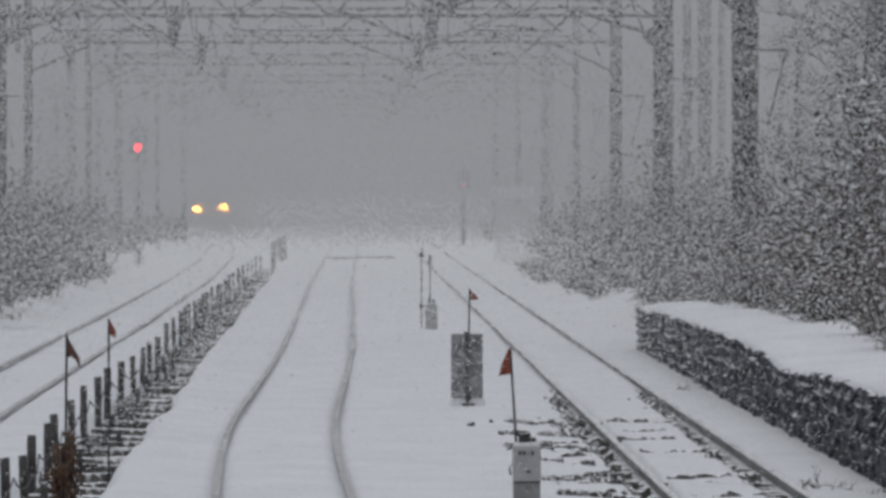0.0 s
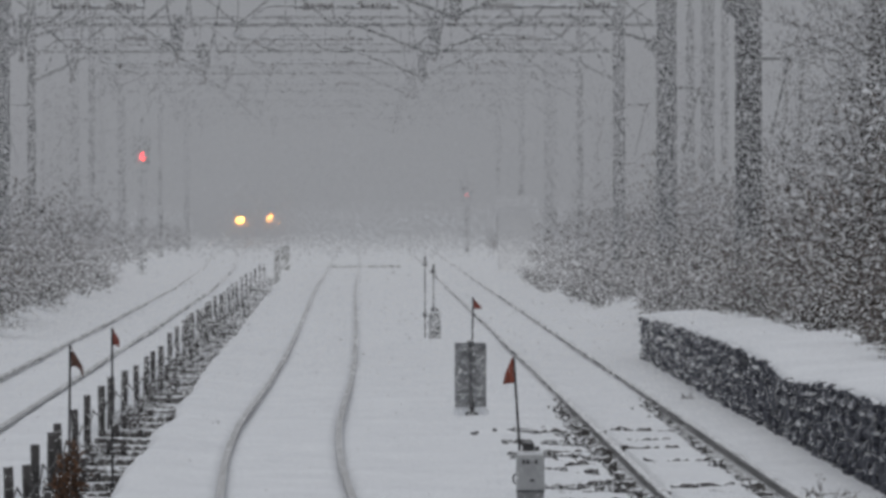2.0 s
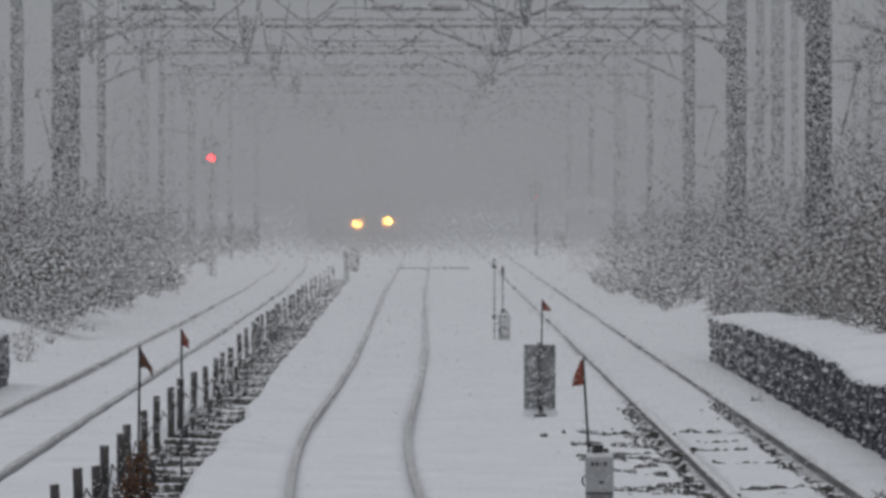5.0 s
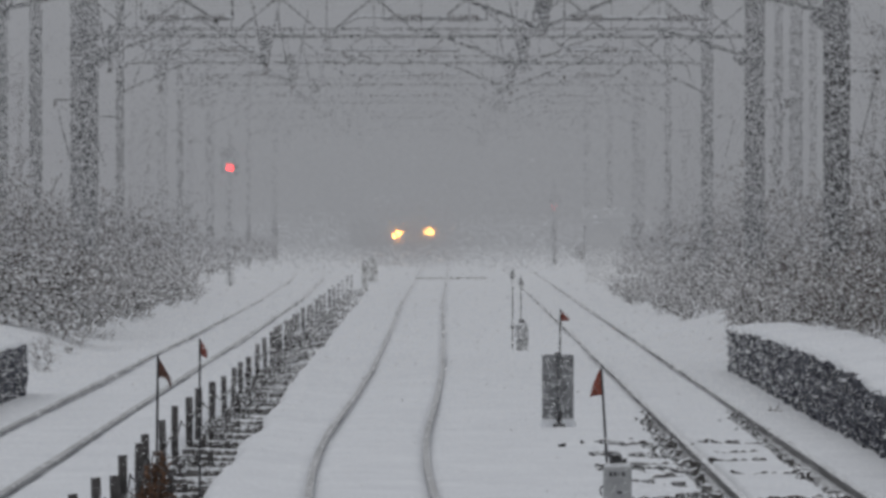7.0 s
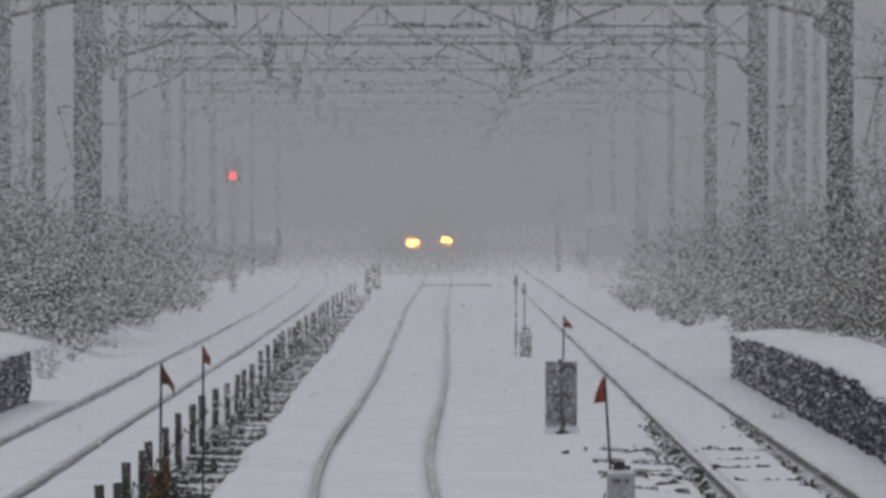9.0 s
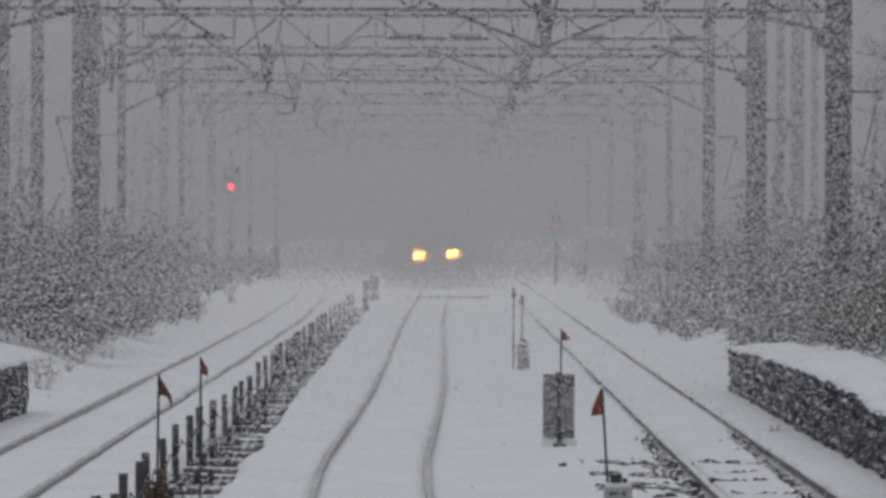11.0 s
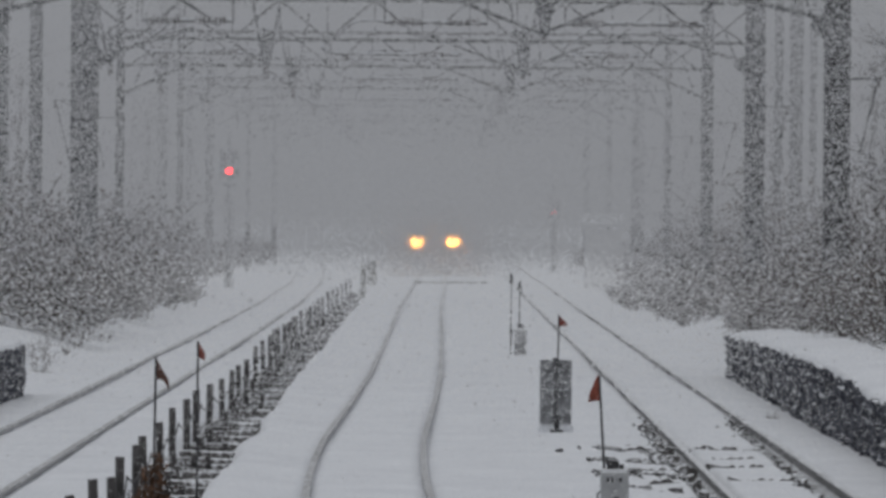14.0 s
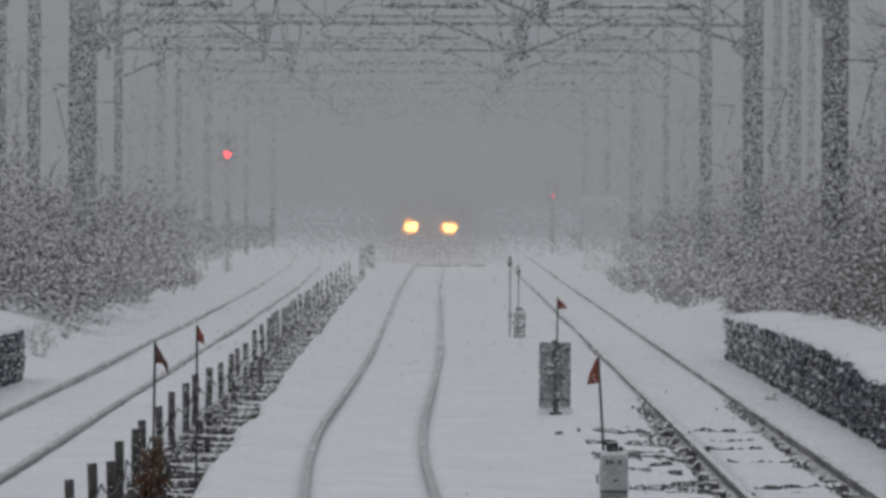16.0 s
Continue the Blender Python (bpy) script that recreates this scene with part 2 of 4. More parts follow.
# ---- tracks ----
def rail_mesh(name, path, mat):
    """A flat-bottomed rail swept along the path."""
    outline = ((-0.045, 0), (-0.045, -0.04), (-0.01, -0.055), (-0.01, -0.13), (-0.07, -0.16), (0.07, -0.16), (0.01, -0.13), (0.01, -0.055), (0.045, -0.04), (0.045, 0))
    bm = bmesh.new()
    rings = [[bm.verts.new((x + a, y, 0.012 + b)) for a, b in outline] for x, y in path]
    for p, q in zip(rings, rings[1:]):
        for i in range(len(outline)):
            k = (i + 1) % len(outline)
            bm.faces.new((p[i], p[k], q[k], q[i]))
    bm.faces.new(rings[0])
    bm.faces.new(rings[-1][::-1])
    bmesh.ops.recalc_face_normals(bm, faces=bm.faces)
    me = bpy.data.meshes.new(name)
    bm.to_mesh(me)
    bm.free()
    me.materials.append(mat)
    return me


def build_track(fx, y0, y1, mat, label):
    track = empty("railway_track", pose(0, 0, 0), label, "railway track", "parallel tracks")
    ys = np.concatenate((np.arange(y0, 130, 1.5), np.arange(130, y1, 5.0)))
    for side in (-0.7525, 0.7525):
        rail = new("rail", rail_mesh("rail", [(fx(y) + side, y) for y in ys], mat))
        rail.parent = track
    return track


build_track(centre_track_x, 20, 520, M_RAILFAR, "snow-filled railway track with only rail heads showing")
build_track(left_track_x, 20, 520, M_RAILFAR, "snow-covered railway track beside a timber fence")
TRACK_R = build_track(right_track_x, 20, 520, M_RAIL, "railway track with bare rails and snow-dusted sleepers")


def sleeper_mesh():
    bm = bmesh.new()
    box(bm, (0, 0, 0), (2.6, 0.24, 0.16), bevel=0.015)
    roughen(bm, 0.012, 4)
    me = bpy.data.meshes.new("sleeper")
    bm.to_mesh(me)
    bm.free()
    me.materials.append(M_PLANK)
    return me


SLEEPER = sleeper_mesh()
rng = random.Random(5)
for k in range(110):
    s = new("sleeper", SLEEPER)
    s.parent = TRACK_R
    s.matrix_basis = pose(4.3 + rng.uniform(-0.06, 0.06), 40 + k * 0.6 + rng.uniform(-0.03, 0.03), -0.215 + rng.uniform(-0.012, 0.012), 0, rng.uniform(-0.4, 0.4), rng.uniform(-1, 1))


def build_ragged_timbers():
    """Longer timbers whose broken front edges stand out of the snow beside and between the rails."""
    rr = random.Random(14)
    spots = []
    y = 60.0
    while y < 86:
        spots.append((rr.uniform(2.3, 2.9), rr.uniform(3.35, 3.5), y))
        y += rr.uniform(0.9, 2.0) * (1 + (y - 60) / 30)
    y = 60.5
    while y < 84:
        spots.append((3.66 + rr.uniform(0, 0.25), 4.96 - rr.uniform(0, 0.2), y))
        y += rr.uniform(1.4, 3.4) * (1 + (y - 60) / 30)
    for x0, x1, y in spots:
        bm = bmesh.new()
        box(bm, (0, 0, 0), (x1 - x0, 0.30, 0.15))
        bmesh.ops.subdivide_edges(bm, edges=[e for e in bm.edges if abs(e.verts[0].co.x - e.verts[1].co.x) > 0.3], cuts=30)
        sd = rr.uniform(0, 50)
        for v in bm.verts:
            v.co.y += 0.7 * noise.noise((v.co.x * 1.1, sd, 0))
            v.co.z += 0.05 * noise.noise((v.co.x * 4.5, sd, 5)) + 0.045 * noise.noise((v.co.x * 14, sd, 9))
        ob = part("timber", bm, M_PLANK, TRACK_R)
        cx = (x0 + x1) / 2
        ob.matrix_basis = pose(cx, y, ground_z(cx, y) - 0.062 + rr.uniform(-0.02, 0.006), 0, rr.uniform(-1.5, 1.5), rr.uniform(-5, 5))


build_ragged_timbers()


def scatter_stones(name, count, place, size, mat, label, seed):
    """Loose stones in one mesh."""
    r = np.random.RandomState(seed)
    base = np.array(((1, 0, -0.6), (-1, 0, -0.6), (0, 1, 0.6), (0, -1, 0.6)), float) * 1.05
    tri = ((0, 2, 3), (1, 3, 2), (0, 1, 2), (0, 3, 1))
    verts, faces = [], []
    for _ in range(count):
        p = place(r)
        if p is None:
            continue
        s = size * r.uniform(0.6, 1.5)
        turn = np.array(Euler(r.uniform(0, 6.28, 3)).to_matrix())
        v = (base * s * r.uniform(0.6, 1.2, (4, 3))) @ turn.T + np.array(p)
        k = len(verts)
        verts += v.tolist()
        faces += [(a + k, b + k, c + k) for a, b, c in tri]
    return tagged(new(name, raw_mesh(name, verts, faces, mat)), label, "gravel", kind="stuff")


def by_rails(r):
    y = 53 + 44 * r.rand() ** 1.9
    rail = 4.3 + r.choice((-0.75, 0.75))
    patch = noise.noise((rail, y * 0.35, 1.0)) * 0.5 + 0.5
    if r.rand() > (1 - smooth(70, 98, y)) * 1.3 * smooth(0.12, 0.45, patch):
        return None
    x = rail - 0.06 - abs(r.normal(0, 0.05 + 0.10 * patch))
    return (x, y, ground_z(x, y) + 0.005 + 0.02 * r.rand())


def in_streaks(r):
    """Loose lines of stones that run out from the rail's end of the sleepers."""
    k = r.randint(0, 9)
    u = r.rand()
    y = 60 + k * 2.6 + 1.6 * noise.noise((u * 2.0, k * 3.0, 0)) + 1.8 * (1 - u) * (k % 3 - 0.6) + r.normal(0, 0.12)
    if noise.noise((u * 5, k * 7.0, 4)) < -0.1:
        return None
    x = 2.05 + 1.45 * u
    return (x, y, ground_z(x, y) + 0.015)


scatter_stones("ballast", 24000, by_rails, 0.034, M_BALLAST, "dark ballast stones along snow-dusted rails", 3)
scatter_stones("ballast", 3600, in_streaks, 0.03, M_BALLAST, "dark stone streaks showing through thin snow", 4)


# ---- stone platforms ----
def platform_top(side, y):
    """The uneven height of the wall's top course."""
    if side < 0:
        return 0.88
    return float(np.interp(y, (60, 66, 71, 75, 78.5, 81, 85, 90, 96, 110, 121), (1.0, 1.0, 0.98, 0.92, 0.82, 0.82, 0.94, 0.99, 0.99, 0.95, 0.83)))


def build_platform(side, x_face, y_end, x_back, label):
    """A low platform of rough stones with a thick uneven snow cap."""
    thing = empty("stone_platform", pose(0, 0, 0), label, "platform", "old platforms")
    r = random.Random(11 + side)
    core = bmesh.new()
    cx = (x_face + x_back) / 2 + side * 0.12
    box(core, (cx, (y_end + 22) / 2 - 0.12, 0.22), (abs(x_back - x_face) - 0.1, y_end - 22, 0.95))
    part("core", core, M_STONE, thing)
    stones = []
    for v in range(4):
        bm = bmesh.new()
        box(bm, (0, 0, 0), (0.26, 1.0, 1.0))
        bmesh.ops.subdivide_edges(bm, edges=bm.edges[:], cuts=1, use_grid_fill=True)
        for vert in bm.verts:
            vert.co.x += r.uniform(-0.055, 0.055)
            vert.co.y *= 1 - 0.12 * abs(vert.co.z) * r.random() - 0.03
            vert.co.z *= 1 - 0.12 * abs(vert.co.y) * r.random() - 0.03
        me = bpy.data.meshes.new("stone")
        bm.to_mesh(me)
        bm.free()
        me.materials.append(M_STONE)
        stones.append(me)
    rows = ((-0.14, 0.24), (0.1, 0.22), (0.32, 0.2), (0.52, 0.2), (0.72, 0.17))
    y_from = 58 if side > 0 else 84
    for z0, hgt in rows:
        y = y_from
        while y < y_end:
            length = r.uniform(0.22, 0.7)
            k_z = platform_top(side, y) / 0.88
            s = new("stone", r.choice(stones))
            s.parent = thing
            s.matrix_basis = pose(x_face + side * 0.06 + r.uniform(-0.03, 0.03), y + length / 2, (z0 + hgt / 2) * k_z + r.uniform(-0.04, 0.04) * (z0 < 0.6), r.uniform(-9, 9), r.uniform(-4, 4), r.uniform(-4, 4)) @ Matrix.Diagonal((1, length, hgt * k_z * r.uniform(0.85, 1.2), 1))
            y += length + 0.015
        x = x_face + side * 0.1
        while side * (x_back - x) > 0.3:
            length = r.uniform(0.35, 0.8)
            s = new("stone", r.choice(stones))
            s.parent = thing
            s.matrix_basis = pose(x + side * length / 2, y_end + r.uniform(-0.02, 0.02), z0 + hgt / 2, 0, 0, 90) @ Matrix.Diagonal((1, length, hgt, 1))
            x += side * (length + 0.015)
    # snow cap, rounded over the edges
    bm = bmesh.new()
    us = np.linspace(0, 1, 15)
    ys = np.arange(40, y_end + 0.3, 0.4)
    grid = []
    for y in ys:
        line = []
        for u in us:
            x = x_face - side * 0.07 + (x_back - x_face) * u ** 1.6 + side * 0.06 * noise.noise((y * 0.35, u, side))
            edge = min(1, u * 7) * min(1, (y_end + 0.2 - y) / 0.6)
            z = platform_top(side, y) + 0.02 + (0.08 + 0.04 * noise.noise((x * 0.7, y * 0.22, 5)) + 0.25 * u) * math.sqrt(max(0, edge)) + 0.03 * noise.noise((0, y * 0.5, 12 + side))
            line.append(bm.verts.new((x, y, z)))
        grid.append(line)
    low = [bm.verts.new((x_face - side * 0.05, y, platform_top(side, y) - 0.05 + 0.04 * noise.noise((y * 0.9, 2, side)))) for y in ys]
    for a, b in zip(grid, grid[1:]):
        for i in range(len(us) - 1):
            bm.faces.new((a[i], a[i + 1], b[i + 1], b[i]))
    for i in range(len(ys) - 1):
        bm.faces.new((low[i], grid[i][0], grid[i + 1][0], low[i + 1]))
    end = [bm.verts.new((v.co.x, y_end + 0.02, 0.72)) for v in grid[-1]]
    for i in range(len(us) - 1):
        bm.faces.new((grid[-1][i], grid[-1][i + 1], end[i + 1], end[i]))
    bmesh.ops.recalc_face_normals(bm, faces=bm.faces)
    part("snow_cap", bm, M_SNOW, thing, "thick wavy snow layer", smooth=True)
    return thing


build_platform(1, 6.2, 121.0, 16.0, "low rough stone platform capped with thick snow")
build_platform(-1, -7.9, 106.0, -16.0, "short low stone platform end capped with snow")


# ---- timber fence between the tracks ----
def build_fence():
    fence = empty("timber_fence", pose(0, 0, 0), "dark wooden posts linked by sagging wire over snow-dusted timbers", "fence")
    r = random.Random(21)
    meshes = []
    for v in range(4):
        bm = bmesh.new()
        box(bm, (0, 0, 0.45), (0.092, 0.092, 0.9), bevel=0.012)
        bmesh.ops.subdivide_edges(bm, edges=[e for e in bm.edges if abs(e.verts[0].co.z - e.verts[1].co.z) > 0.5], cuts=3)
        roughen(bm, 0.012, 3, v * 3.1)
        me = bpy.data.meshes.new("post")
        bm.to_mesh(me)
        bm.free()
        me.materials.append(M_WOOD)
        meshes.append(me)
    tops = []
    # near posts stand unevenly; beyond them the spacing is about four metres
    stations = [(55.8, 0.60), (59.6, 0.58), (63.2, 0.44), (64.8, 0.59), (68.2, 0.60), (70.3, 0.62), (74.6, 0.63), (78.0, 0.71), (82.4, 0.68), (85.3, 0.72), (90.8, 0.65),
                (96.2, 0.58), (100.5, 0.61), (104.4, 0.60), (108.5, 0.58), (114.8, 0.70), (120.0, 0.70), (124.8, 0.72), (128.9, 0.74), (133.0, 0.72), (137.2, 0.72)]
    y = 141.2
    while y < 258:
        stations.append((y, r.uniform(0.68, 0.76) - 0.0012 * (y - 140)))
        y += 3.9 + 0.09 * (y - 137) + r.uniform(-0.6, 0.6)
    for y, top in stations:
        x = fence_x(y) + r.uniform(-0.012, 0.012)
        p = new("post", r.choice(meshes))
        p.parent = fence
        hgt = (top + 0.36) / 0.9
        p.matrix_basis = pose(x, y, -0.36, r.uniform(-2, 2), r.uniform(-2, 2), r.uniform(0, 20)) @ Matrix.Diagonal((1, 1, hgt, 1))
        tops.append((x, y, -0.36 + 0.9 * hgt))
        for dx, low, high in ((0.24, 0.50, 0.66) if y < 95 else (0.24, 0.66, 0.92), (0.50, 0.36, 0.56)) if y < 200 else ():
            p = new("post", r.choice(meshes))
            p.parent = fence
            p.matrix_basis = pose(x + dx + r.uniform(-0.05, 0.05), y + r.uniform(-0.9, 0.9), -0.4, r.uniform(-3, 3), r.uniform(-3, 3), 0) @ Matrix.Diagonal((0.9, 0.9, r.uniform(low, high), 1))
    for a, b in zip(tops, tops[1:]):
        bm = bmesh.new()
        pts = []
        for k in range(7):
            u = k / 6
            pts.append(Vector((a[0] + (b[0] - a[0]) * u + 0.08, a[1] + (b[1] - a[1]) * u, (a[2] + (b[2] - a[2]) * u) - 0.22 - 0.14 * 4 * u * (1 - u))))
        tube(bm, pts, 0.011)
        part("wire", bm, M_WIRE, fence)
    planks = []
    for v in range(3):
        bm = bmesh.new()
        box(bm, (0, 0, 0), (0.88, 0.2, 0.13), bevel=0.012)
        roughen(bm, 0.012, 4, v * 2.0)
        me = bpy.data.meshes.new("timber")
        bm.to_mesh(me)
        bm.free()
        me.materials.append(M_PLANK)
        planks.append(me)
    y = 48.0
    while y < 252:
        p = new("timber", r.choice(planks))
        p.parent = fence
        p.matrix_basis = pose(fence_x(y) + 0.38 + r.uniform(-0.1, 0.06), y, -0.12 + r.uniform(-0.05, 0.05), 0, r.uniform(-3, 3), r.uniform(-6, 6))
        y += r.uniform(0.9, 2.0) * (1 + 2.2 * smooth(110, 180, y))
    return fence


build_fence()


def in_trench(r):
    y = r.uniform(48, 160)
    x = fence_x(y) + r.uniform(-0.08, 0.68)
    return (x, y, ground_z(x, y) + 0.01 + r.uniform(0, 0.05))


scatter_stones("trackside_debris", 4000, in_trench, 0.05, M_BALLAST, "dark stones and litter under snow-dusted timbers", 8)


# ---- flags on thin poles ----
def build_flag(x, y, top, lean, mat, shape, label, pole_r=0.016):
    z0 = ground_z(x, y) - 0.05
    thing = empty("marker_flag", pose(x, y, z0, 0, lean, 0), label, "flag", "red marker flags")
    hgt = top - z0
    bm = rod(bmesh.new(), (0, 0, 0), (0, 0, hgt), pole_r, pole_r * 0.8, 8)
    part("pole", bm, M_DARK, thing)
    bm = bmesh.new()
    n = 9
    cols = []
    for i in range(n):
        u = i / (n - 1)
        a, b = shape(u)
        line = []
        for k in range(9):
            v = k / 8
            line.append(bm.verts.new((a[0] + (b[0] - a[0]) * v, 0.035 * math.sin(u * 9 + v * 3) * u, hgt + a[1] + (b[1] - a[1]) * v)))
        cols.append(line)
    for p, q in zip(cols, cols[1:]):
        for k in range(8):
            bm.faces.new((p[k], p[k + 1], q[k + 1], q[k]))
    cloth = part("cloth", bm, mat, thing, smooth=True)
    sol = cloth.modifiers.new("thickness", "SOLIDIFY")
    sol.thickness = 0.004
    return thing


def droop_right(u):
    return (0.01 + 0.13 * u, -0.02 - 0.22 * u), (0.01 + 0.14 * u, -0.24 - 0.13 * u + 0.06 * math.sin(u * 3))


def droop_small(u):
    return (0.01 + 0.075 * u, -0.01 - 0.13 * u), (0.01 + 0.08 * u, -0.20 - 0.04 * u)


def hang_left(u):
    return (-0.01 - 0.11 * u, -0.0 - 0.22 * u ** 1.3), (-0.01 - 0.13 * u, -0.28 - 0.01 * u)


def pennant(u):
    return (0.01 + 0.13 * u, -0.02 - 0.13 * u), (0.01 + 0.13 * u, -0.19 + 0.01 * u)


build_flag(-3.10, 61.0, 1.83, 0.6, M_FLAGDARK, droop_right, "faded brownish-red cloth flag drooping on a thin pole")
build_flag(-2.97, 69.0, 1.83, 0.0, M_FLAG, droop_small, "small red flag hanging limp beside timber fence")
FLAG_R = build_flag(1.83, 61.4, 1.68, -3.6, M_FLAGORANGE, hang_left, "orange-red flag on a leaning pole behind cabinet")
FLAG_M = build_flag(1.84, 89.9, 1.83, 0.9, M_FLAG, pennant, "red pennant on a pole above a metal plate")
bm = bmesh.new()
rod(bm, (-0.12, 0, 0.98), (0.14, 0, 0.93), 0.008, seg=5)
box(bm, (0.08, 0, 0.82), (0.12, 0.05, 0.07), (0, 12, 0), bevel=0.01)
part("bracket", bm, M_DARK, FLAG_R, "small wire bracket with snow")


# ---- cabinets, plate and stakes along the middle ----
def build_plate(x, y):
    thing = empty("metal_plate_stand", pose(x, y, ground_z(x, y)), "grey mottled metal plate on a short post in snow", "sign back")
    bm = box(bmesh.new(), (0, 0, 0.64), (0.50, 0.035, 1.02), bevel=0.008)
    part("plate", bm, M_PLATE, thing)
    bm = box(bmesh.new(), (0.0, -0.05, 0.66), (0.06, 0.04, 1.0), bevel=0.006)
    part("stiffener", bm, M_CABDARK, thing)
    for z in (0.30, 0.66, 1.0):
        bm = box(bmesh.new(), (0, -0.03, z), (0.44, 0.022, 0.04), bevel=0.005)
        part("crossbar", bm, M_PLATE, thing)
    bm = rod(bmesh.new(), (0.02, 0, -0.2), (0.02, 0, 0.3), 0.045, seg=10)
    box(bm, (0.02, 0, 0.0), (0.2, 0.12, 0.1), bevel=0.02)
    part("post", bm, M_DARK, thing)
    bm = box(bmesh.new(), (0.0, 0.1, 0.03), (0.56, 0.2, 0.2), bevel=0.06)
    part("snow_drift", roughen(bm, 0.03, 5), M_SNOW, thing, "snow heaped round the foot", smooth=True)
    bm = box(bmesh.new(), (0.0, 0, 1.16), (0.1, 0.07, 0.05), bevel=0.02)
    part("clamp", bm, M_DARK, thing)
    return thing


build_plate(1.82, 89.5)


def build_cabinet(x, y, hgt, label, text):
    thing = empty("trackside_cabinet", pose(x, y, -0.06), label, "cabinet", "trackside cabinets")
    bm = box(bmesh.new(), (0, 0, hgt * 0.72), (0.30, 0.24, hgt * 0.56), bevel=0.025)
    body = part("body", bm, M_CAB, thing)
    bm = box(bmesh.new(), (0, 0, hgt * 0.215), (0.29, 0.23, hgt * 0.43), bevel=0.012)
    part("base", bm, M_CABLOW, thing, "darker grey lower box")
    bm = box(bmesh.new(), (0, -0.002, hgt * 0.437), (0.305, 0.24, 0.016))
    part("seam", bm, M_DARK, thing)
    bm = box(bmesh.new(), (0, 0, hgt + 0.012), (0.27, 0.2, 0.035), bevel=0.015)
    part("snow_cap", roughen(bm, 0.012, 9), M_CLUMP, thing, "thin snow cap")
    bm = box(bmesh.new(), (-0.02, 0.02, hgt + 0.075), (0.13, 0.1, 0.11), bevel=0.02)
    box(bm, (0.075, 0.02, hgt + 0.055), (0.05, 0.07, 0.06), bevel=0.012)
    part("latch_box", bm, M_DARK, thing, "small dark iron box")
    bm = bmesh.new()
    pts = [Vector((-0.15 - 0.035 * math.sin(a), -0.02, hgt * 0.62 + 0.055 * math.cos(a))) for a in np.linspace(0.2, 2.9, 7)]
    for p, q in zip(pts, pts[1:]):
        rod(bm, p, q, 0.01, seg=6)
    part("handle", bm, M_DARK, body)
    # stencilled marks that cannot be read, as bars
    for bx, w in text:
        part("stencil_mark", box(bmesh.new(), (bx, -0.122, hgt * 0.885), (w, 0.006, 0.045 if w > 0.022 else 0.012)), M_INK, body, "black stencilled mark")
    part("stencil_mark", box(bmesh.new(), (0.02, -0.122, hgt * 0.60), (0.05, 0.006, 0.025)), M_INK, body, "black stencilled mark")
    return thing


build_cabinet(1.885, 61.0, 0.70, "pale grey trackside cabinet with black stencilled marks", ((-0.075, 0.03), (-0.03, 0.03), (0.01, 0.02), (0.06, 0.028)))
build_cabinet(1.95, 139.0, 0.66, "small pale grey cabinet with a snow cap beside stakes", ((-0.06, 0.03), (0.0, 0.024), (0.05, 0.028)))


def build_stake(x, y, top, label):
    thing = empty("marker_stake", pose(x, y, -0.1), label, "stake", "marker stakes")
    part("pole", rod(bmesh.new(), (0, 0, 0), (0, 0, top + 0.1), 0.018, 0.014, 7), M_DARK, thing)
    bm = rod(bmesh.new(), (0, 0, top - 0.12), (0, 0, top + 0.12), 0.06, 0.02, 8)
    part("tip", bm, M_DARK, thing, "dark pointed tip")
    bm = box(bmesh.new(), (0.0, -0.02, 0.62), (0.1, 0.08, 0.12), bevel=0.02)
    part("clamp", bm, M_DARK, thing)
    return thing


build_stake(1.72, 139.6, 1.95, "thin dark marker stake beside small cabinet")
build_stake(1.93, 139.8, 1.76, "thin dark marker stake rising behind cabinet")


def build_stub(x, y):
    thing = empty("buried_stub", pose(x, y, ground_z(x, y)), "dark stub poking through the snow", "stub")
    part("stub_head", roughen(box(bmesh.new(), (0, 0, 0.02), (0.11, 0.12, 0.07), bevel=0.02), 0.02, 8), M_DARK, thing)


build_stub(1.73, 82.0)


M_WITHERED = material("withered_brown_leaves", (0.105, 0.058, 0.036), 0.95, 0, 0.4, 8, 40, 0.2, island=0.5)


def build_withered_clump(x, y):
    """A narrow ragged clump of dead stalks hung with curled leaves."""
    w = empty("withered_clump", pose(x, y, -0.1), "ragged rust-brown withered plant clump beside timber fence", "dead plant")
    r = random.Random(91)
    stalks, v, f = bmesh.new(), [], []
    for _ in range(16):
        a, out, top = r.uniform(0, 6.283), r.uniform(0.02, 0.24), r.uniform(0.5, 0.98)
        foot = Vector((math.cos(a) * out * 0.4, math.sin(a) * out * 0.4, 0))
        tip = Vector((math.cos(a) * out, math.sin(a) * out, top))
        rod(stalks, foot, tip, 0.009, 0.005, 5)
        for _ in range(27):
            p = foot.lerp(tip, r.uniform(0.15, 1.0)) + Vector((r.gauss(0, 0.03), r.gauss(0, 0.03), r.gauss(0, 0.03)))
            e = Vector((r.gauss(0, 1), r.gauss(0, 1), r.gauss(-0.5, 0.7))).normalized()
            g, size, k = e.orthogonal().normalized(), r.uniform(0.05, 0.11), len(v)
            curl = e.cross(g) * size * 0.25
            v.extend((p, p + e * size * 0.5 + g * size * 0.3 + curl, p + e * size, p + e * size * 0.5 - g * size * 0.3 + curl))
            f.extend(((k, k + 1, k + 2), (k, k + 2, k + 3)))
    part("stalks", stalks, M_TWIG, w)
    ob = tagged(new("dry_leaf_mass", raw_mesh("dry_leaf_mass", v, f, M_WITHERED)), kind="stuff")
    ob.parent = w


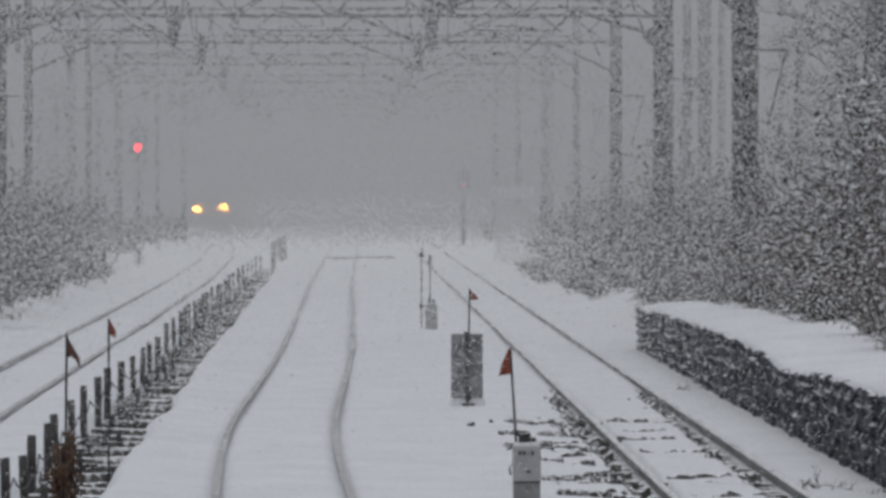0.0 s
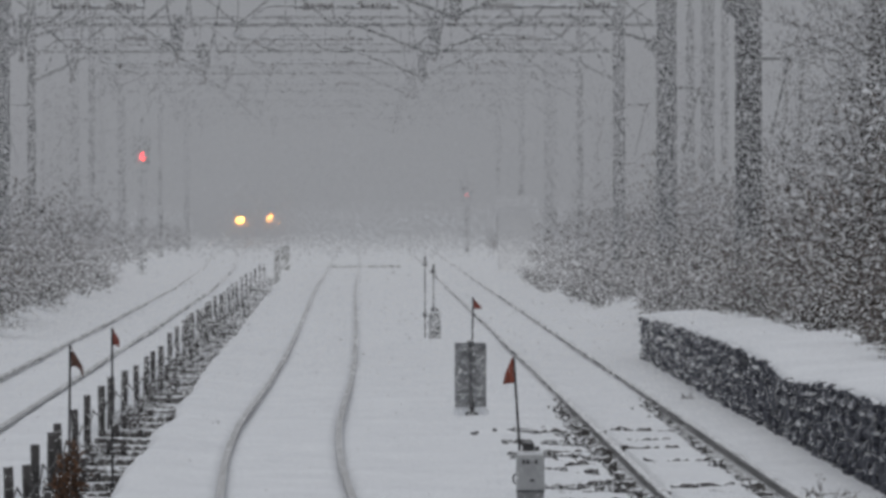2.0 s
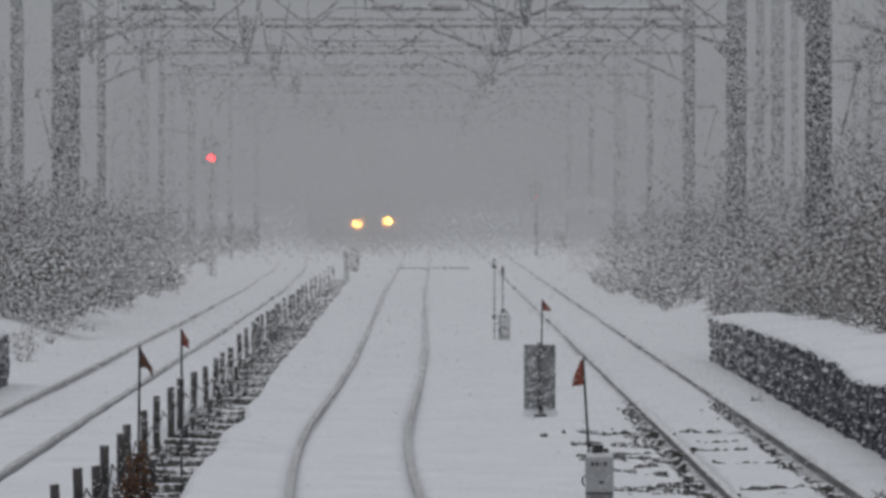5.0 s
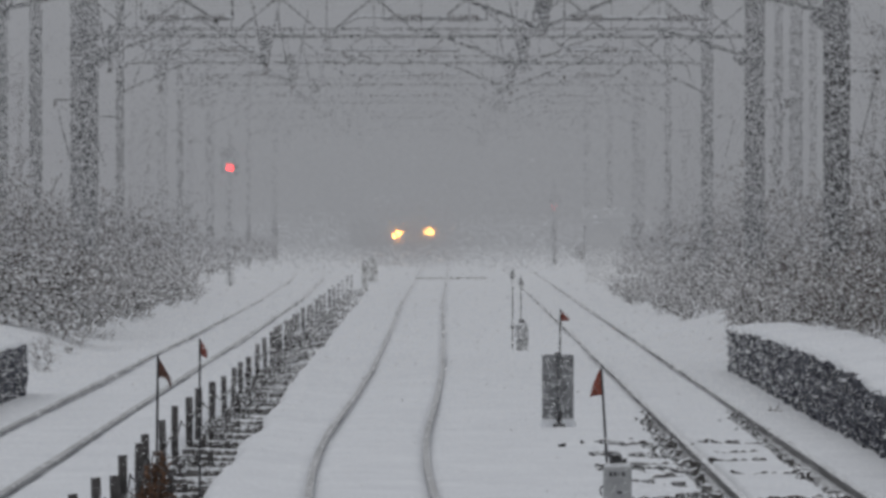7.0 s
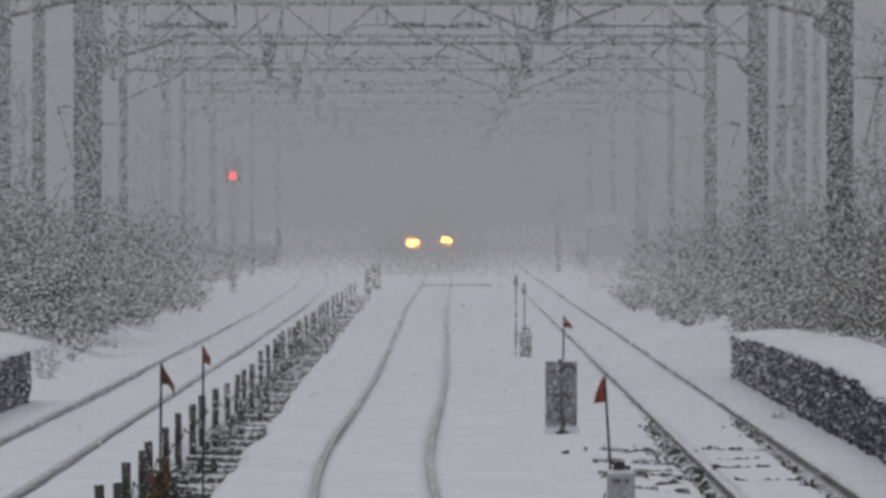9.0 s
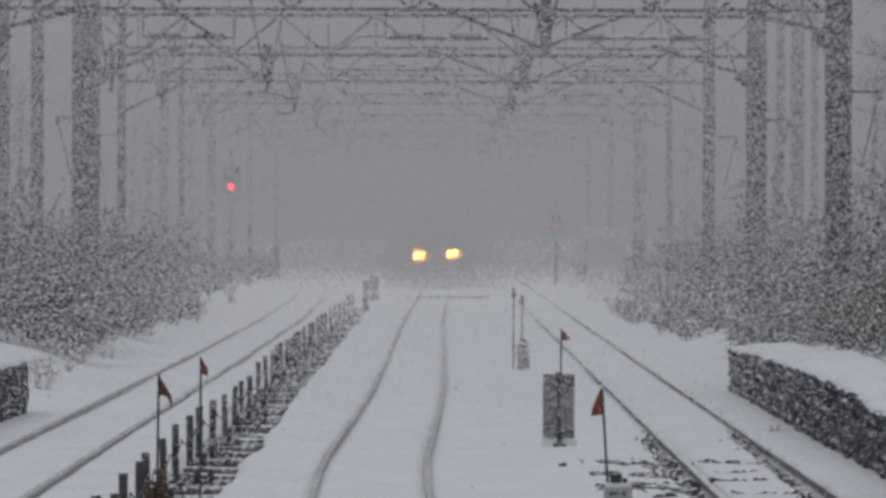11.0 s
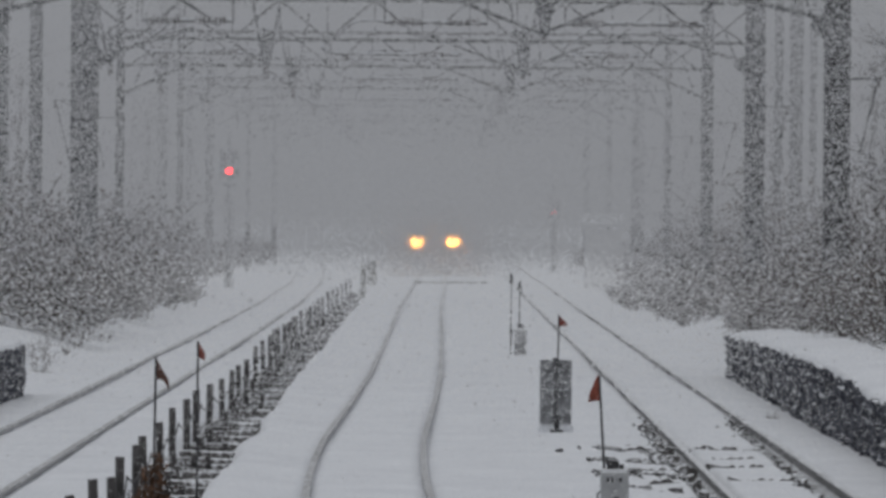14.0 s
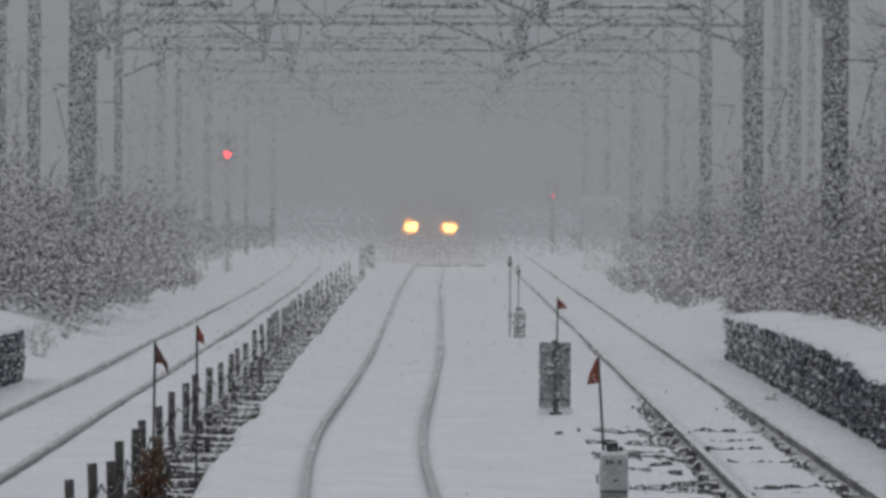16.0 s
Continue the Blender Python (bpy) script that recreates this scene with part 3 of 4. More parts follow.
def build_marker_post(x, y, wide, hgt, label):
    """A squat upright board let into the ground, with a back batten and snow on its head."""
    thing = empty("marker_post", pose(x, y, -0.15, 0, 0, 4), label, "post", "fence end posts")
    bm = box(bmesh.new(), (0, 0, hgt / 2 + 0.07), (wide, 0.11, hgt + 0.15), bevel=0.015)
    bmesh.ops.subdivide_edges(bm, edges=[e for e in bm.edges if abs(e.verts[0].co.z - e.verts[1].co.z) > 0.5], cuts=4)
    part("board", roughen(bm, 0.015, 3), M_BOARD, thing)
    part("batten", box(bmesh.new(), (wide * 0.22, 0.09, hgt * 0.46), (0.09, 0.07, hgt * 0.92), bevel=0.01), M_BOARD, thing)
    part("snow_cap", roughen(box(bmesh.new(), (0, 0, hgt + 0.165), (wide * 0.95, 0.12, 0.05), bevel=0.02), 0.01, 9), M_CLUMP, thing, "thin snow cap")


build_marker_post(-3.23, 233.0, 0.24, 1.30, "narrow board standing at the fence end, paled for haze")
build_marker_post(-3.38, 273.0, 0.44, 1.14, "wide board standing beyond the fence end, paled for haze")


# ---- crossing planks ----
def build_crossing():
    thing = empty("timber_crossing", pose(0, 283, 0), "dark timber crossing edge half buried in snow", "crossing")
    x = -1.4
    r = random.Random(3)
    while x < 1.8:
        w = r.uniform(0.5, 1.1)
        part("plank", box(bmesh.new(), (x + w / 2, r.uniform(-0.05, 0.05), r.uniform(-0.02, 0.01)), (w - 0.03, 0.5, 0.14), bevel=0.015), M_BOARD, thing)
        x += w


build_crossing()


# ---- catenary gantries ----
def tube_flat(bm, pts, rad, seg=6):
    """A round tube through points that lie in the beam's upright plane."""
    rings = []
    for k, p in enumerate(pts):
        d = (pts[min(k + 1, len(pts) - 1)] - pts[max(k - 1, 0)]).normalized()
        e1 = Vector((0, 1, 0))
        e2 = d.cross(e1)
        rings.append([bm.verts.new(p + (e1 * math.cos(i * 6.2832 / seg) + e2 * math.sin(i * 6.2832 / seg)) * rad) for i in range(seg)])
    for p, q in zip(rings, rings[1:]):
        for i in range(seg):
            j = (i + 1) % seg
            bm.faces.new((p[i], p[j], q[j], q[i]))
    return bm


def column(bm, x, top, w):
    """A riveted column: two flanges, a web set back, and batten plates."""
    for s in (-1, 1):
        box(bm, (x + s * (w / 2 - 0.05), 0, top / 2 - 0.15), (0.10, 0.42, top + 0.3), bevel=0.01)
    box(bm, (x, 0.05, top / 2 - 0.15), (w - 0.2, 0.05, top + 0.28))
    z = 0.5
    while z < top:
        box(bm, (x, -0.13, z), (w - 0.18, 0.03, 0.34))
        z += 0.78
    return bm


def sheds(bm, a, b, n, r):
    """One turned insulator string from a to b: a core with n flaring sheds."""
    a, b = Vector(a), Vector(b)
    d = (b - a).normalized()
    e1 = d.orthogonal().normalized()
    e2 = d.cross(e1)
    rings = []
    for k in range(n):
        for u, w in ((0.05, 0.4), (0.25, 1.0), (0.6, 0.55), (0.95, 0.4)):
            p = a.lerp(b, (k + u) / n)
            rings.append([bm.verts.new(p + (e1 * math.cos(i * 0.7854) + e2 * math.sin(i * 0.7854)) * r * w) for i in range(8)])
    for p, q in zip(rings, rings[1:]):
        for i in range(8):
            bm.faces.new((p[i], p[(i + 1) % 8], q[(i + 1) % 8], q[i]))
    bm.faces.new(rings[0][::-1])
    bm.faces.new(rings[-1])
    return bm


def insulator(bm, p, n=4, r=0.07, gap=0.07):
    return sheds(bm, p, (p[0], p[1], p[2] - n * gap), n, r)


MAST_RIGHT = 8.6     # the line of masts beside the right track
BEAM_LOW, BEAM_HIGH = 8.2, 9.3


def build_gantry(y, left, right, x_left, plain=False):
    """A portal over the tracks; the plain one has slim chords and straight insulated bars."""
    g = empty("catenary_gantry", pose(0, y, 0), "dark steel lattice gantry carrying overhead line supports", "gantry", "catenary gantries")
    for x, w in ((x_left, left), (MAST_RIGHT, right)):
        part("mast", column(bmesh.new(), x, 11.2, w), M_STEEL, g)
    for dy in (-0.3, 0.3):
        for z in (BEAM_LOW, BEAM_HIGH):
            part("chord", bar(bmesh.new(), (x_left, dy, z), (MAST_RIGHT, dy, z), *((0.05, 0.06) if plain else (0.07, 0.085))), M_STEEL, g)
    n = 14
    for k in range(n):
        a, b = x_left + (MAST_RIGHT - x_left) * k / n, x_left + (MAST_RIGHT - x_left) * (k + 1) / n
        bm = bmesh.new()
        for dy in (-0.3, 0.3):
            z0, z1 = (BEAM_LOW, BEAM_HIGH) if k % 2 else (BEAM_HIGH, BEAM_LOW)
            bar(bm, (a, dy, z0), (b, dy, z1), 0.05, 0.05)
        bar(bm, (a, 0.3, BEAM_LOW), (a, 0.3, BEAM_HIGH), 0.035, 0.035)
        bar(bm, (a, -0.3, BEAM_LOW), (b, 0.3, BEAM_LOW), 0.04, 0.04)
        part("diagonal", bm, M_STEEL, g)
    for x, s in ((x_left, 1), (MAST_RIGHT, -1)):
        foot, reach, head = (7.68, 2.4, 8.25) if plain else (7.58, 2.9, 8.5) if right > 0.5 else (7.2, 2.15, 8.2)
        bm = bar(bmesh.new(), (x, 0, foot), (x + s * reach, 0, head), 0.10, 0.10)
        bar(bm, (x, 0, 7.95), (x + s * 1.2, 0, 8.85), 0.06, 0.06)
        bar(bm, (x + s * 0.45, 0, 7.55), (x + s * 0.9, 0, 8.62), 0.05, 0.05)
        part("knee_brace", bm, M_STEEL, g)
        if right > 0.5:
            part("gusset", box(bmesh.new(), (x + s * 0.32, 0, 7.62), (0.42, 0.05, 0.42), (0, s * 45, 0), bevel=0.01), M_STEEL, g)
    for x in (2.2,) if plain else (-9.2, -4.9, 2.2):
        bm = bmesh.new()
        for s in (-1, 1):
            bar(bm, (x + s * 0.5, 0, BEAM_HIGH + 0.6), (x + s * 0.09, 0, 7.6), 0.07, 0.07)
        if x > 0 and not plain:
            box(bm, (x, 0, 7.31), (0.52, 0.2, 0.07), bevel=0.01)
        bar(bm, (x, 0, BEAM_LOW + 0.3), (x, 0, 7.32 if x > 0 else 7.45), 0.24 if x > -9 else 0.12, 0.16)
        post = part("drop_post", bm, M_STEEL, g)
        part("insulator", insulator(bmesh.new(), (x, 0, 7.45), 4, 0.11), M_PORCELAIN, post)
    # bent tubes holding the contact lines, with their stays
    for x0, x1 in ((-6.6, -4.6), (-1.3, 0.95), (2.65, 5.75)) if plain else ():
        bm = rod(bmesh.new(), (x0, 0, 7.6), (x1, 0, 7.6), 0.05, seg=8)
        span = part("span_bar", bm, M_STEEL, g)
        for xa in (x0 + 0.15, x1 - 0.85):
            bm = sheds(bmesh.new(), (xa, 0, 7.6), (xa + 0.7, 0, 7.6), 8, 0.115)
            part("insulator", bm, M_PORCELAIN, span)
        for xa in (x0, x1):
            part("hanger", bar(bmesh.new(), (xa, 0, 7.55), (xa, 0, BEAM_LOW), 0.035, 0.035), M_STEEL, span)
    for x0, x1, rise in () if plain else ((0.5, -3.35, 0.85), (5.6, 3.3, 0.95), (-5.2, -8.3, 0.8)):
        z = 7.82
        pts = [Vector((x0, 0, z)), Vector((x1 + 0.25, 0, z)), Vector((x1 + 0.07, 0, z + 0.06)), Vector((x1, 0, z + 0.18)), Vector((x1 + 0.1, 0, z + 0.3)), Vector((x1 + rise, 0, z + 0.86)), Vector((x1 + rise + 0.2, 0, z + 0.92)), Vector((x1 + rise + 1.4, 0, z + 0.92))]
        arm = part("registration_arm", tube_flat(bmesh.new(), pts, 0.05), M_STEEL, g)
        part("insulator", insulator(bmesh.new(), (x1 + 0.65, 0, z), 3, 0.09), M_PORCELAIN, arm)
        part("insulator", sheds(bmesh.new(), (x0 - 0.5, 0, z), (x0 - 1.2, 0, z), 7, 0.105), M_PORCELAIN, arm)
        bm = rod(bmesh.new(), (x1 + 0.65, 0, z - 0.2), (x1 + 1.5, 0, z - 0.36), 0.02, seg=6)
        rod(bm, (x1 + 0.95, 0, z), (x1 + 1.5, 0, z - 0.36), 0.018, seg=6)
        part("steady_arm", bm, M_STEEL, arm)
    for a, b in (((2.2, 7.35), (-0.4, 8.35)), ((2.2, 7.4), (4.7, 8.4)), ((5.6, 7.82), (6.2, 8.4)), ((-4.9, 7.5), (-6.6, 8.6))):
        part("stay", bar(bmesh.new(), (a[0], 0, a[1]), (b[0], 0, b[1]), 0.08, 0.08), M_STEEL, g)
    for x, s in ((x_left, -1), (MAST_RIGHT, 1)):
        bm = bar(bmesh.new(), (x, 0, 6.45), (x + s * 0.95, 0, 6.45), 0.06, 0.06)
        bar(bm, (x + s * 0.9, 0, 6.45), (x + s * 0.5, 0, 4.8), 0.04, 0.04)
        br = part("side_bracket", bm, M_STEEL, g)
        part("insulator", insulator(bmesh.new(), (x + s * 0.9, 0, 6.45), 3, 0.07), M_PORCELAIN, br)
    return g


for gy, left, right, x_left in ((123.5, 0.52, 0.56, -10.05), (156, 0.55, 0.54, -9.8), (184, 0.26, 0.38, -10.52), (216, 0.24, 0.24, -10.05), (252, 0.36, 0.34, -10.4), (292, 0.24, 0.30, -10.05), (338, 0.35, 0.35, -10.05)):
    build_gantry(gy, left, right, x_left, gy < 130)


def build_line_mast(x, y, hgt, w):
    m = empty("line_mast", pose(x, y, 0), "grey lattice line mast with short crossarms in snowfall", "mast", "line masts")
    part("shaft", column(bmesh.new(), 0, hgt, w), M_STEEL, m)
    for z in (hgt - 1.0, hgt - 2.6):
        arm = part("crossarm", bar(bmesh.new(), (-1.0, 0, z), (1.0, 0, z), 0.09, 0.09), M_STEEL, m)
        for s in (-0.9, 0.9):
            part("insulator", insulator(bmesh.new(), (s, 0, z), 3, 0.07), M_PORCELAIN, arm)
    return m


for x, y, hgt, w in ((-10.12, 157.4, 12, 0.5), (-12.4, 172, 13, 0.38), (-13.2, 168.5, 14, 0.42), (12.55, 201, 14, 0.46), (12.05, 203, 14, 0.28), (14.2, 217, 14, 0.26), (-13.0, 262, 13, 0.45), (11.6, 330, 13, 0.4), (-14.8, 330, 13, 0.4)):
    build_line_mast(x, y, hgt, w)


# ---- signals ----
def build_signal(x, y, lamp_z, lamp_mat, label):
    z0 = ground_z(x, y) - 0.1
    s = empty("railway_signal", pose(x, y, z0), label, "signal", "railway signals")
    h = lamp_z - z0
    part("post", rod(bmesh.new(), (0, 0, 0), (0, 0, h + 1.7), 0.10, 0.08, 10), M_STEEL, s)
    bm = box(bmesh.new(), (0, -0.12, h + 0.30), (0.80, 0.06, 1.25), bevel=0.028)
    head = part("head", bm, M_DARK, s, "black backing board")
    for dz in (0, 0.47):
        bm = bmesh.new()
        rod(bm, (0, -0.16, h + dz), (0, -0.40, h + dz + 0.02), 0.21, 0.23, 14, caps=False)
        part("hood", bm, M_DARK, head)
    bm = rod(bmesh.new(), (0, -0.17, h), (0, -0.28, h), 0.165, 0.12, 20)
    part("lens", bm, lamp_mat, head, "glowing red lens")
    bm = bmesh.new()
    for dx in (-0.18, 0.18):
        bar(bm, (dx, 0.25, 0), (dx, 0.25, h - 0.4), 0.035, 0.035)
    for k in range(int(h / 0.35) - 2):
        bar(bm, (-0.18, 0.25, 0.4 + k * 0.35), (0.18, 0.25, 0.4 + k * 0.35), 0.025, 0.025)
    part("ladder", bm, M_STEEL, s)
    bm = box(bmesh.new(), (0, 0.15, h - 0.6), (0.8, 0.7, 0.05))
    part("platform", bm, M_STEEL, s)
    return s


build_signal(-9.25, 245.0, 5.234, M_RED, "tall signal post showing a glowing red lamp")
build_signal(6.95, 352.0, 3.6, M_REDFAR, "distant signal post with a dim red lamp")


# ---- hut with a snow roof ----
def build_hut(x, y):
    h = empty("trackside_hut", pose(x, y, 0.05), "small pale hut with snow-covered roof in the haze", "hut")
    part("wall", box(bmesh.new(), (0, 0, 1.3), (1.75, 2.6, 2.9), bevel=0.02), M_HUT, h)
    bm = bmesh.new()
    v = [bm.verts.new(p) for p in ((-1.02, -1.5, 2.78), (1.02, -1.5, 2.86), (1.02, 1.5, 3.3), (-1.02, 1.5, 3.3), (-1.02, -1.5, 2.94), (1.02, -1.5, 3.02), (1.02, 1.5, 3.47), (-1.02, 1.5, 3.47))]
    for q in ((3, 2, 1, 0), (4, 5, 6, 7), (0, 1, 5, 4), (1, 2, 6, 5), (2, 3, 7, 6), (3, 0, 4, 7)):
        bm.faces.new([v[i] for i in q])
    part("roof", bm, M_CLUMP, h, "snow-laden roof")
    part("door", box(bmesh.new(), (0.4, -1.31, 1.0), (0.7, 0.05, 1.95), bevel=0.01), M_HUT, h)


build_hut(7.65, 268.0)


# ---- shrubs and trees ----
def grow(seed, height, spread, stems, levels, twig_r, leaves, clumps):
    """Branching stems as thin cones, withered leaves and snow clumps."""
    r = random.Random(seed)
    v1, f1, v2, f2, v3, f3 = [], [], [], [], [], []

    def cone(a, b, ra, rb):
        d = (b - a).normalized()
        e1 = d.orthogonal().normalized()
        e2 = d.cross(e1)
        k = len(v1)
        for p, rad in ((a, ra), (b, rb)):
            for i in range(3):
                ang = i * 2.094
                v1.append(p + (e1 * math.cos(ang) + e2 * math.sin(ang)) * rad)
        for i in range(3):
            j = (i + 1) % 3
            f1.append((k + i, k + j, k + 3 + j, k + 3 + i))

    def clump(p, s):
        k = len(v3)
        turn = r.uniform(0, 6.283)
        for j in range(3):
            v3.append(p + Vector((math.cos(turn + j * 2.094), math.sin(turn + j * 2.094), -0.3)) * s * r.uniform(0.9, 1.4))
        v3.append(p + Vector((0, 0, s * 0.8)))
        for q in ((0, 1, 3), (1, 2, 3), (2, 0, 3), (2, 1, 0)):
            f3.append(tuple(k + i for i in q))

    def leaf(p, s):
        k = len(v2)
        e = Vector((r.gauss(0, 1), r.gauss(0, 1), r.gauss(0, 0.7))).normalized()
        g = e.orthogonal().normalized()
        v2.extend((p, p + e * s * 0.5 + g * s * 0.3, p + e * s, p + e * s * 0.5 - g * s * 0.3))
        f2.append((k, k + 1, k + 2, k + 3))

    def branch(p, d, length, rad, lev):
        segs = 3 if lev < levels else 2
        for s in range(segs):
            d = (d + Vector((r.gauss(0, 0.2), r.gauss(0, 0.2), r.gauss(0.05, 0.12)))).normalized()
            q = p + d * length / segs
            cone(p, q, rad, rad * 0.72)
            rad *= 0.72
            p = q
            if lev < levels:
                for _ in range(2 if lev else 3):
                    nd = (d * 0.7 + Vector((r.gauss(0, 0.6), r.gauss(0, 0.6), r.gauss(0.1, 0.4)))).normalized()
                    branch(p, nd, length * r.uniform(0.45, 0.7), max(rad * 0.7, twig_r), lev + 1)
            if lev >= levels - 1:
                for _ in range(leaves):
                    if r.random() < 0.7:
                        leaf(p + Vector((r.gauss(0, 0.1), r.gauss(0, 0.1), r.gauss(0, 0.1))) * height / 3, r.uniform(0.06, 0.15) * min(1, height / 2))
                if r.random() < clumps:
                    clump(p, r.uniform(0.024, 0.07))

    for _ in range(stems):
        a = r.uniform(0, 6.283)
        off = Vector((math.cos(a), math.sin(a), 0)) * r.uniform(0, spread * 0.35)
        lean = Vector((math.cos(a), math.sin(a), 0)) * r.uniform(0.1, 0.7)
        branch(off - Vector((0, 0, 0.2)), (lean + Vector((0, 0, 1))).normalized(), height * r.uniform(0.45, 0.62), 0.012 * height, 0)
    return (v1, f1), (v2, f2), (v3, f3)


def build_shrub(seed, height, spread, stems, label, levels=2):
    s = empty("shrub", pose(0, 0, 0), label, "shrub", "trackside shrubs")
    # the coarse far variant gets more snow clumps, paling it to imitate haze
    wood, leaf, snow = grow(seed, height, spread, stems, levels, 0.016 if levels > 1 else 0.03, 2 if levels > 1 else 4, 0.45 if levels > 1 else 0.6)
    for name, (v, f), mat in (("branchwork", wood, M_TWIG), ("foliage", leaf, M_LEAF), ("snow_dusting", snow, M_CLUMP)):
        ob = tagged(new(name, raw_mesh(name, v, f, mat)), kind="stuff")
        ob.parent = s
    return s


SHRUB_LABEL = "bare tangled shrub with withered leaves and snow specks"
SHRUBS = [build_shrub(31 + k, h, sp, st, SHRUB_LABEL) for k, (h, sp, st) in enumerate(((3.0, 2.6, 9), (3.4, 2.4, 9), (2.2, 2.4, 9)))]
FAR_SHRUB = build_shrub(51, 2.6, 2.6, 16, "low far shrub with extra snow clumps, paled for haze", 1)
SHRUB_SPOTS = []
r = random.Random(77)
# rows behind the right platform rise away from the tracks; those on the left stand lower
for row_x, size, y0, y1, step in ((8.1, 0.45, 83, 150, 6.0), (9.1, 0.72, 85, 160, 8.5), (10.2, 0.98, 92, 168, 11), (11.3, 1.22, 104, 160, 12.5), (12.6, 1.5, 116, 150, 11), (10.4, 1.5, 176, 262, 14), (12.4, 1.9, 182, 272, 15),
                                  (-10.1, 0.88, 140, 196, 14), (-11.1, 1.0, 146, 202, 15), (-12.3, 1.3, 140, 205, 15), (-13.3, 1.55, 142, 215, 15), (-11.7, 1.45, 172, 235, 13), (-10.9, 1.05, 178, 250, 15), (-9.5, 0.62, 148, 208, 9), (7.3, 0.5, 172, 232, 11)):
    y = y0
    while y < y1:
        SHRUB_SPOTS.append((row_x + r.uniform(-0.25, 0.25), y + r.uniform(-2, 2), size * r.uniform(0.88, 1.12)))
        y += step
SHRUB_SPOTS += [(8.25 + (k * 0.37) % 0.9, 172 + k * 11.0, 0.55 + 0.08 * (k % 4)) for k in range(16)]
SHRUB_SPOTS += [(-10.3 - (k * 0.41) % 1.0, 200 + k * 12.0, 0.6 + 0.08 * (k % 4)) for k in range(13)]
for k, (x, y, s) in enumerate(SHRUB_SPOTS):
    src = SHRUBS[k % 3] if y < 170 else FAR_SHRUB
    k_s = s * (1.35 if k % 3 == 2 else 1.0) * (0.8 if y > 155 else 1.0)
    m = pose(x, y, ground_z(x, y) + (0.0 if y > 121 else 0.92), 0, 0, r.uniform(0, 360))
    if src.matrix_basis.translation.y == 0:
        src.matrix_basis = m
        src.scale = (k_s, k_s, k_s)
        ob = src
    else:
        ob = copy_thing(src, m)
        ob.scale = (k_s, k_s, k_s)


def build_tree(seed, height, trunk_r, levels, label, limbs=3):
    t = empty("bare_tree", pose(0, 0, 0), label, "tree", "bare trees")
    rr = random.Random(seed)
    bm = bmesh.new()
    p, rad, pts = Vector((0, 0, -0.3)), trunk_r, []
    for k in range(8):
        q = p + Vector((rr.gauss(0, 0.08), rr.gauss(0, 0.08), height / 9))
        rod(bm, p, q, rad, rad * 0.9, 9)
        p, rad = q, rad * 0.9
        pts.append((p.copy(), rad))
    part("trunk", bm, M_BARK, t)
    va, fa, vc, fc = [], [], [], []
    for p, rad in pts[2:]:
        for _ in range(limbs):
            wood, leaf, snow = grow(rr.randint(0, 9999), height * 0.30, 0.1, 1, levels, 0.014, 0, 0.6)
            a, tilt = rr.uniform(0, 360), rr.uniform(35, 75)
            m = Matrix.Translation(p) @ pose(0, 0, 0, 0, tilt, a)
            for (v, f), (vv, ff) in ((wood, (va, fa)), (snow, (vc, fc))):
                o = len(vv)
                vv.extend(m @ w for w in v)
                ff.extend(tuple(i + o for i in q) for q in f)
    for name, v, f, mat in (("branchwork", va, fa, M_TWIG), ("snow_dusting", vc, fc, M_CLUMP)):
        ob = tagged(new(name, raw_mesh(name, v, f, mat)), kind="stuff")
        ob.parent = t
    return t


TREES = [build_tree(5, 11, 0.50, 2, "tall bare tree with snow on its limbs", 7), build_tree(9, 9, 0.16, 1, "slender bare tree fading in snowfall")]
TREES[0].matrix_basis = pose(11.55, 126, 0.6)
TREES[1].matrix_basis = pose(14.5, 185, 0.6)
for k, (x, y, s) in enumerate(((15.5, 205, 1.1), (13.8, 235, 1.1), (15.0, 262, 1.1), (13.2, 285, 1.0), (16, 300, 1.2), (14, 330, 1.2), (17, 360, 1.3), (-15, 190, 0.9), (-16, 215, 1.0), (-14.8, 235, 0.9), (-16.5, 262, 1.0),
                               (-15.2, 290, 1.0), (-17, 310, 1.1), (-18, 345, 1.2), (-20, 380, 1.2), (-16.5, 400, 1.2), (13, 385, 1.2), (16, 410, 1.3))):
    tree = copy_thing(TREES[1], pose(x, y, 0.5, 0, 0, k * 67))
    tree.scale = (s, s, s)


build_withered_clump(-3.07, 60.3)


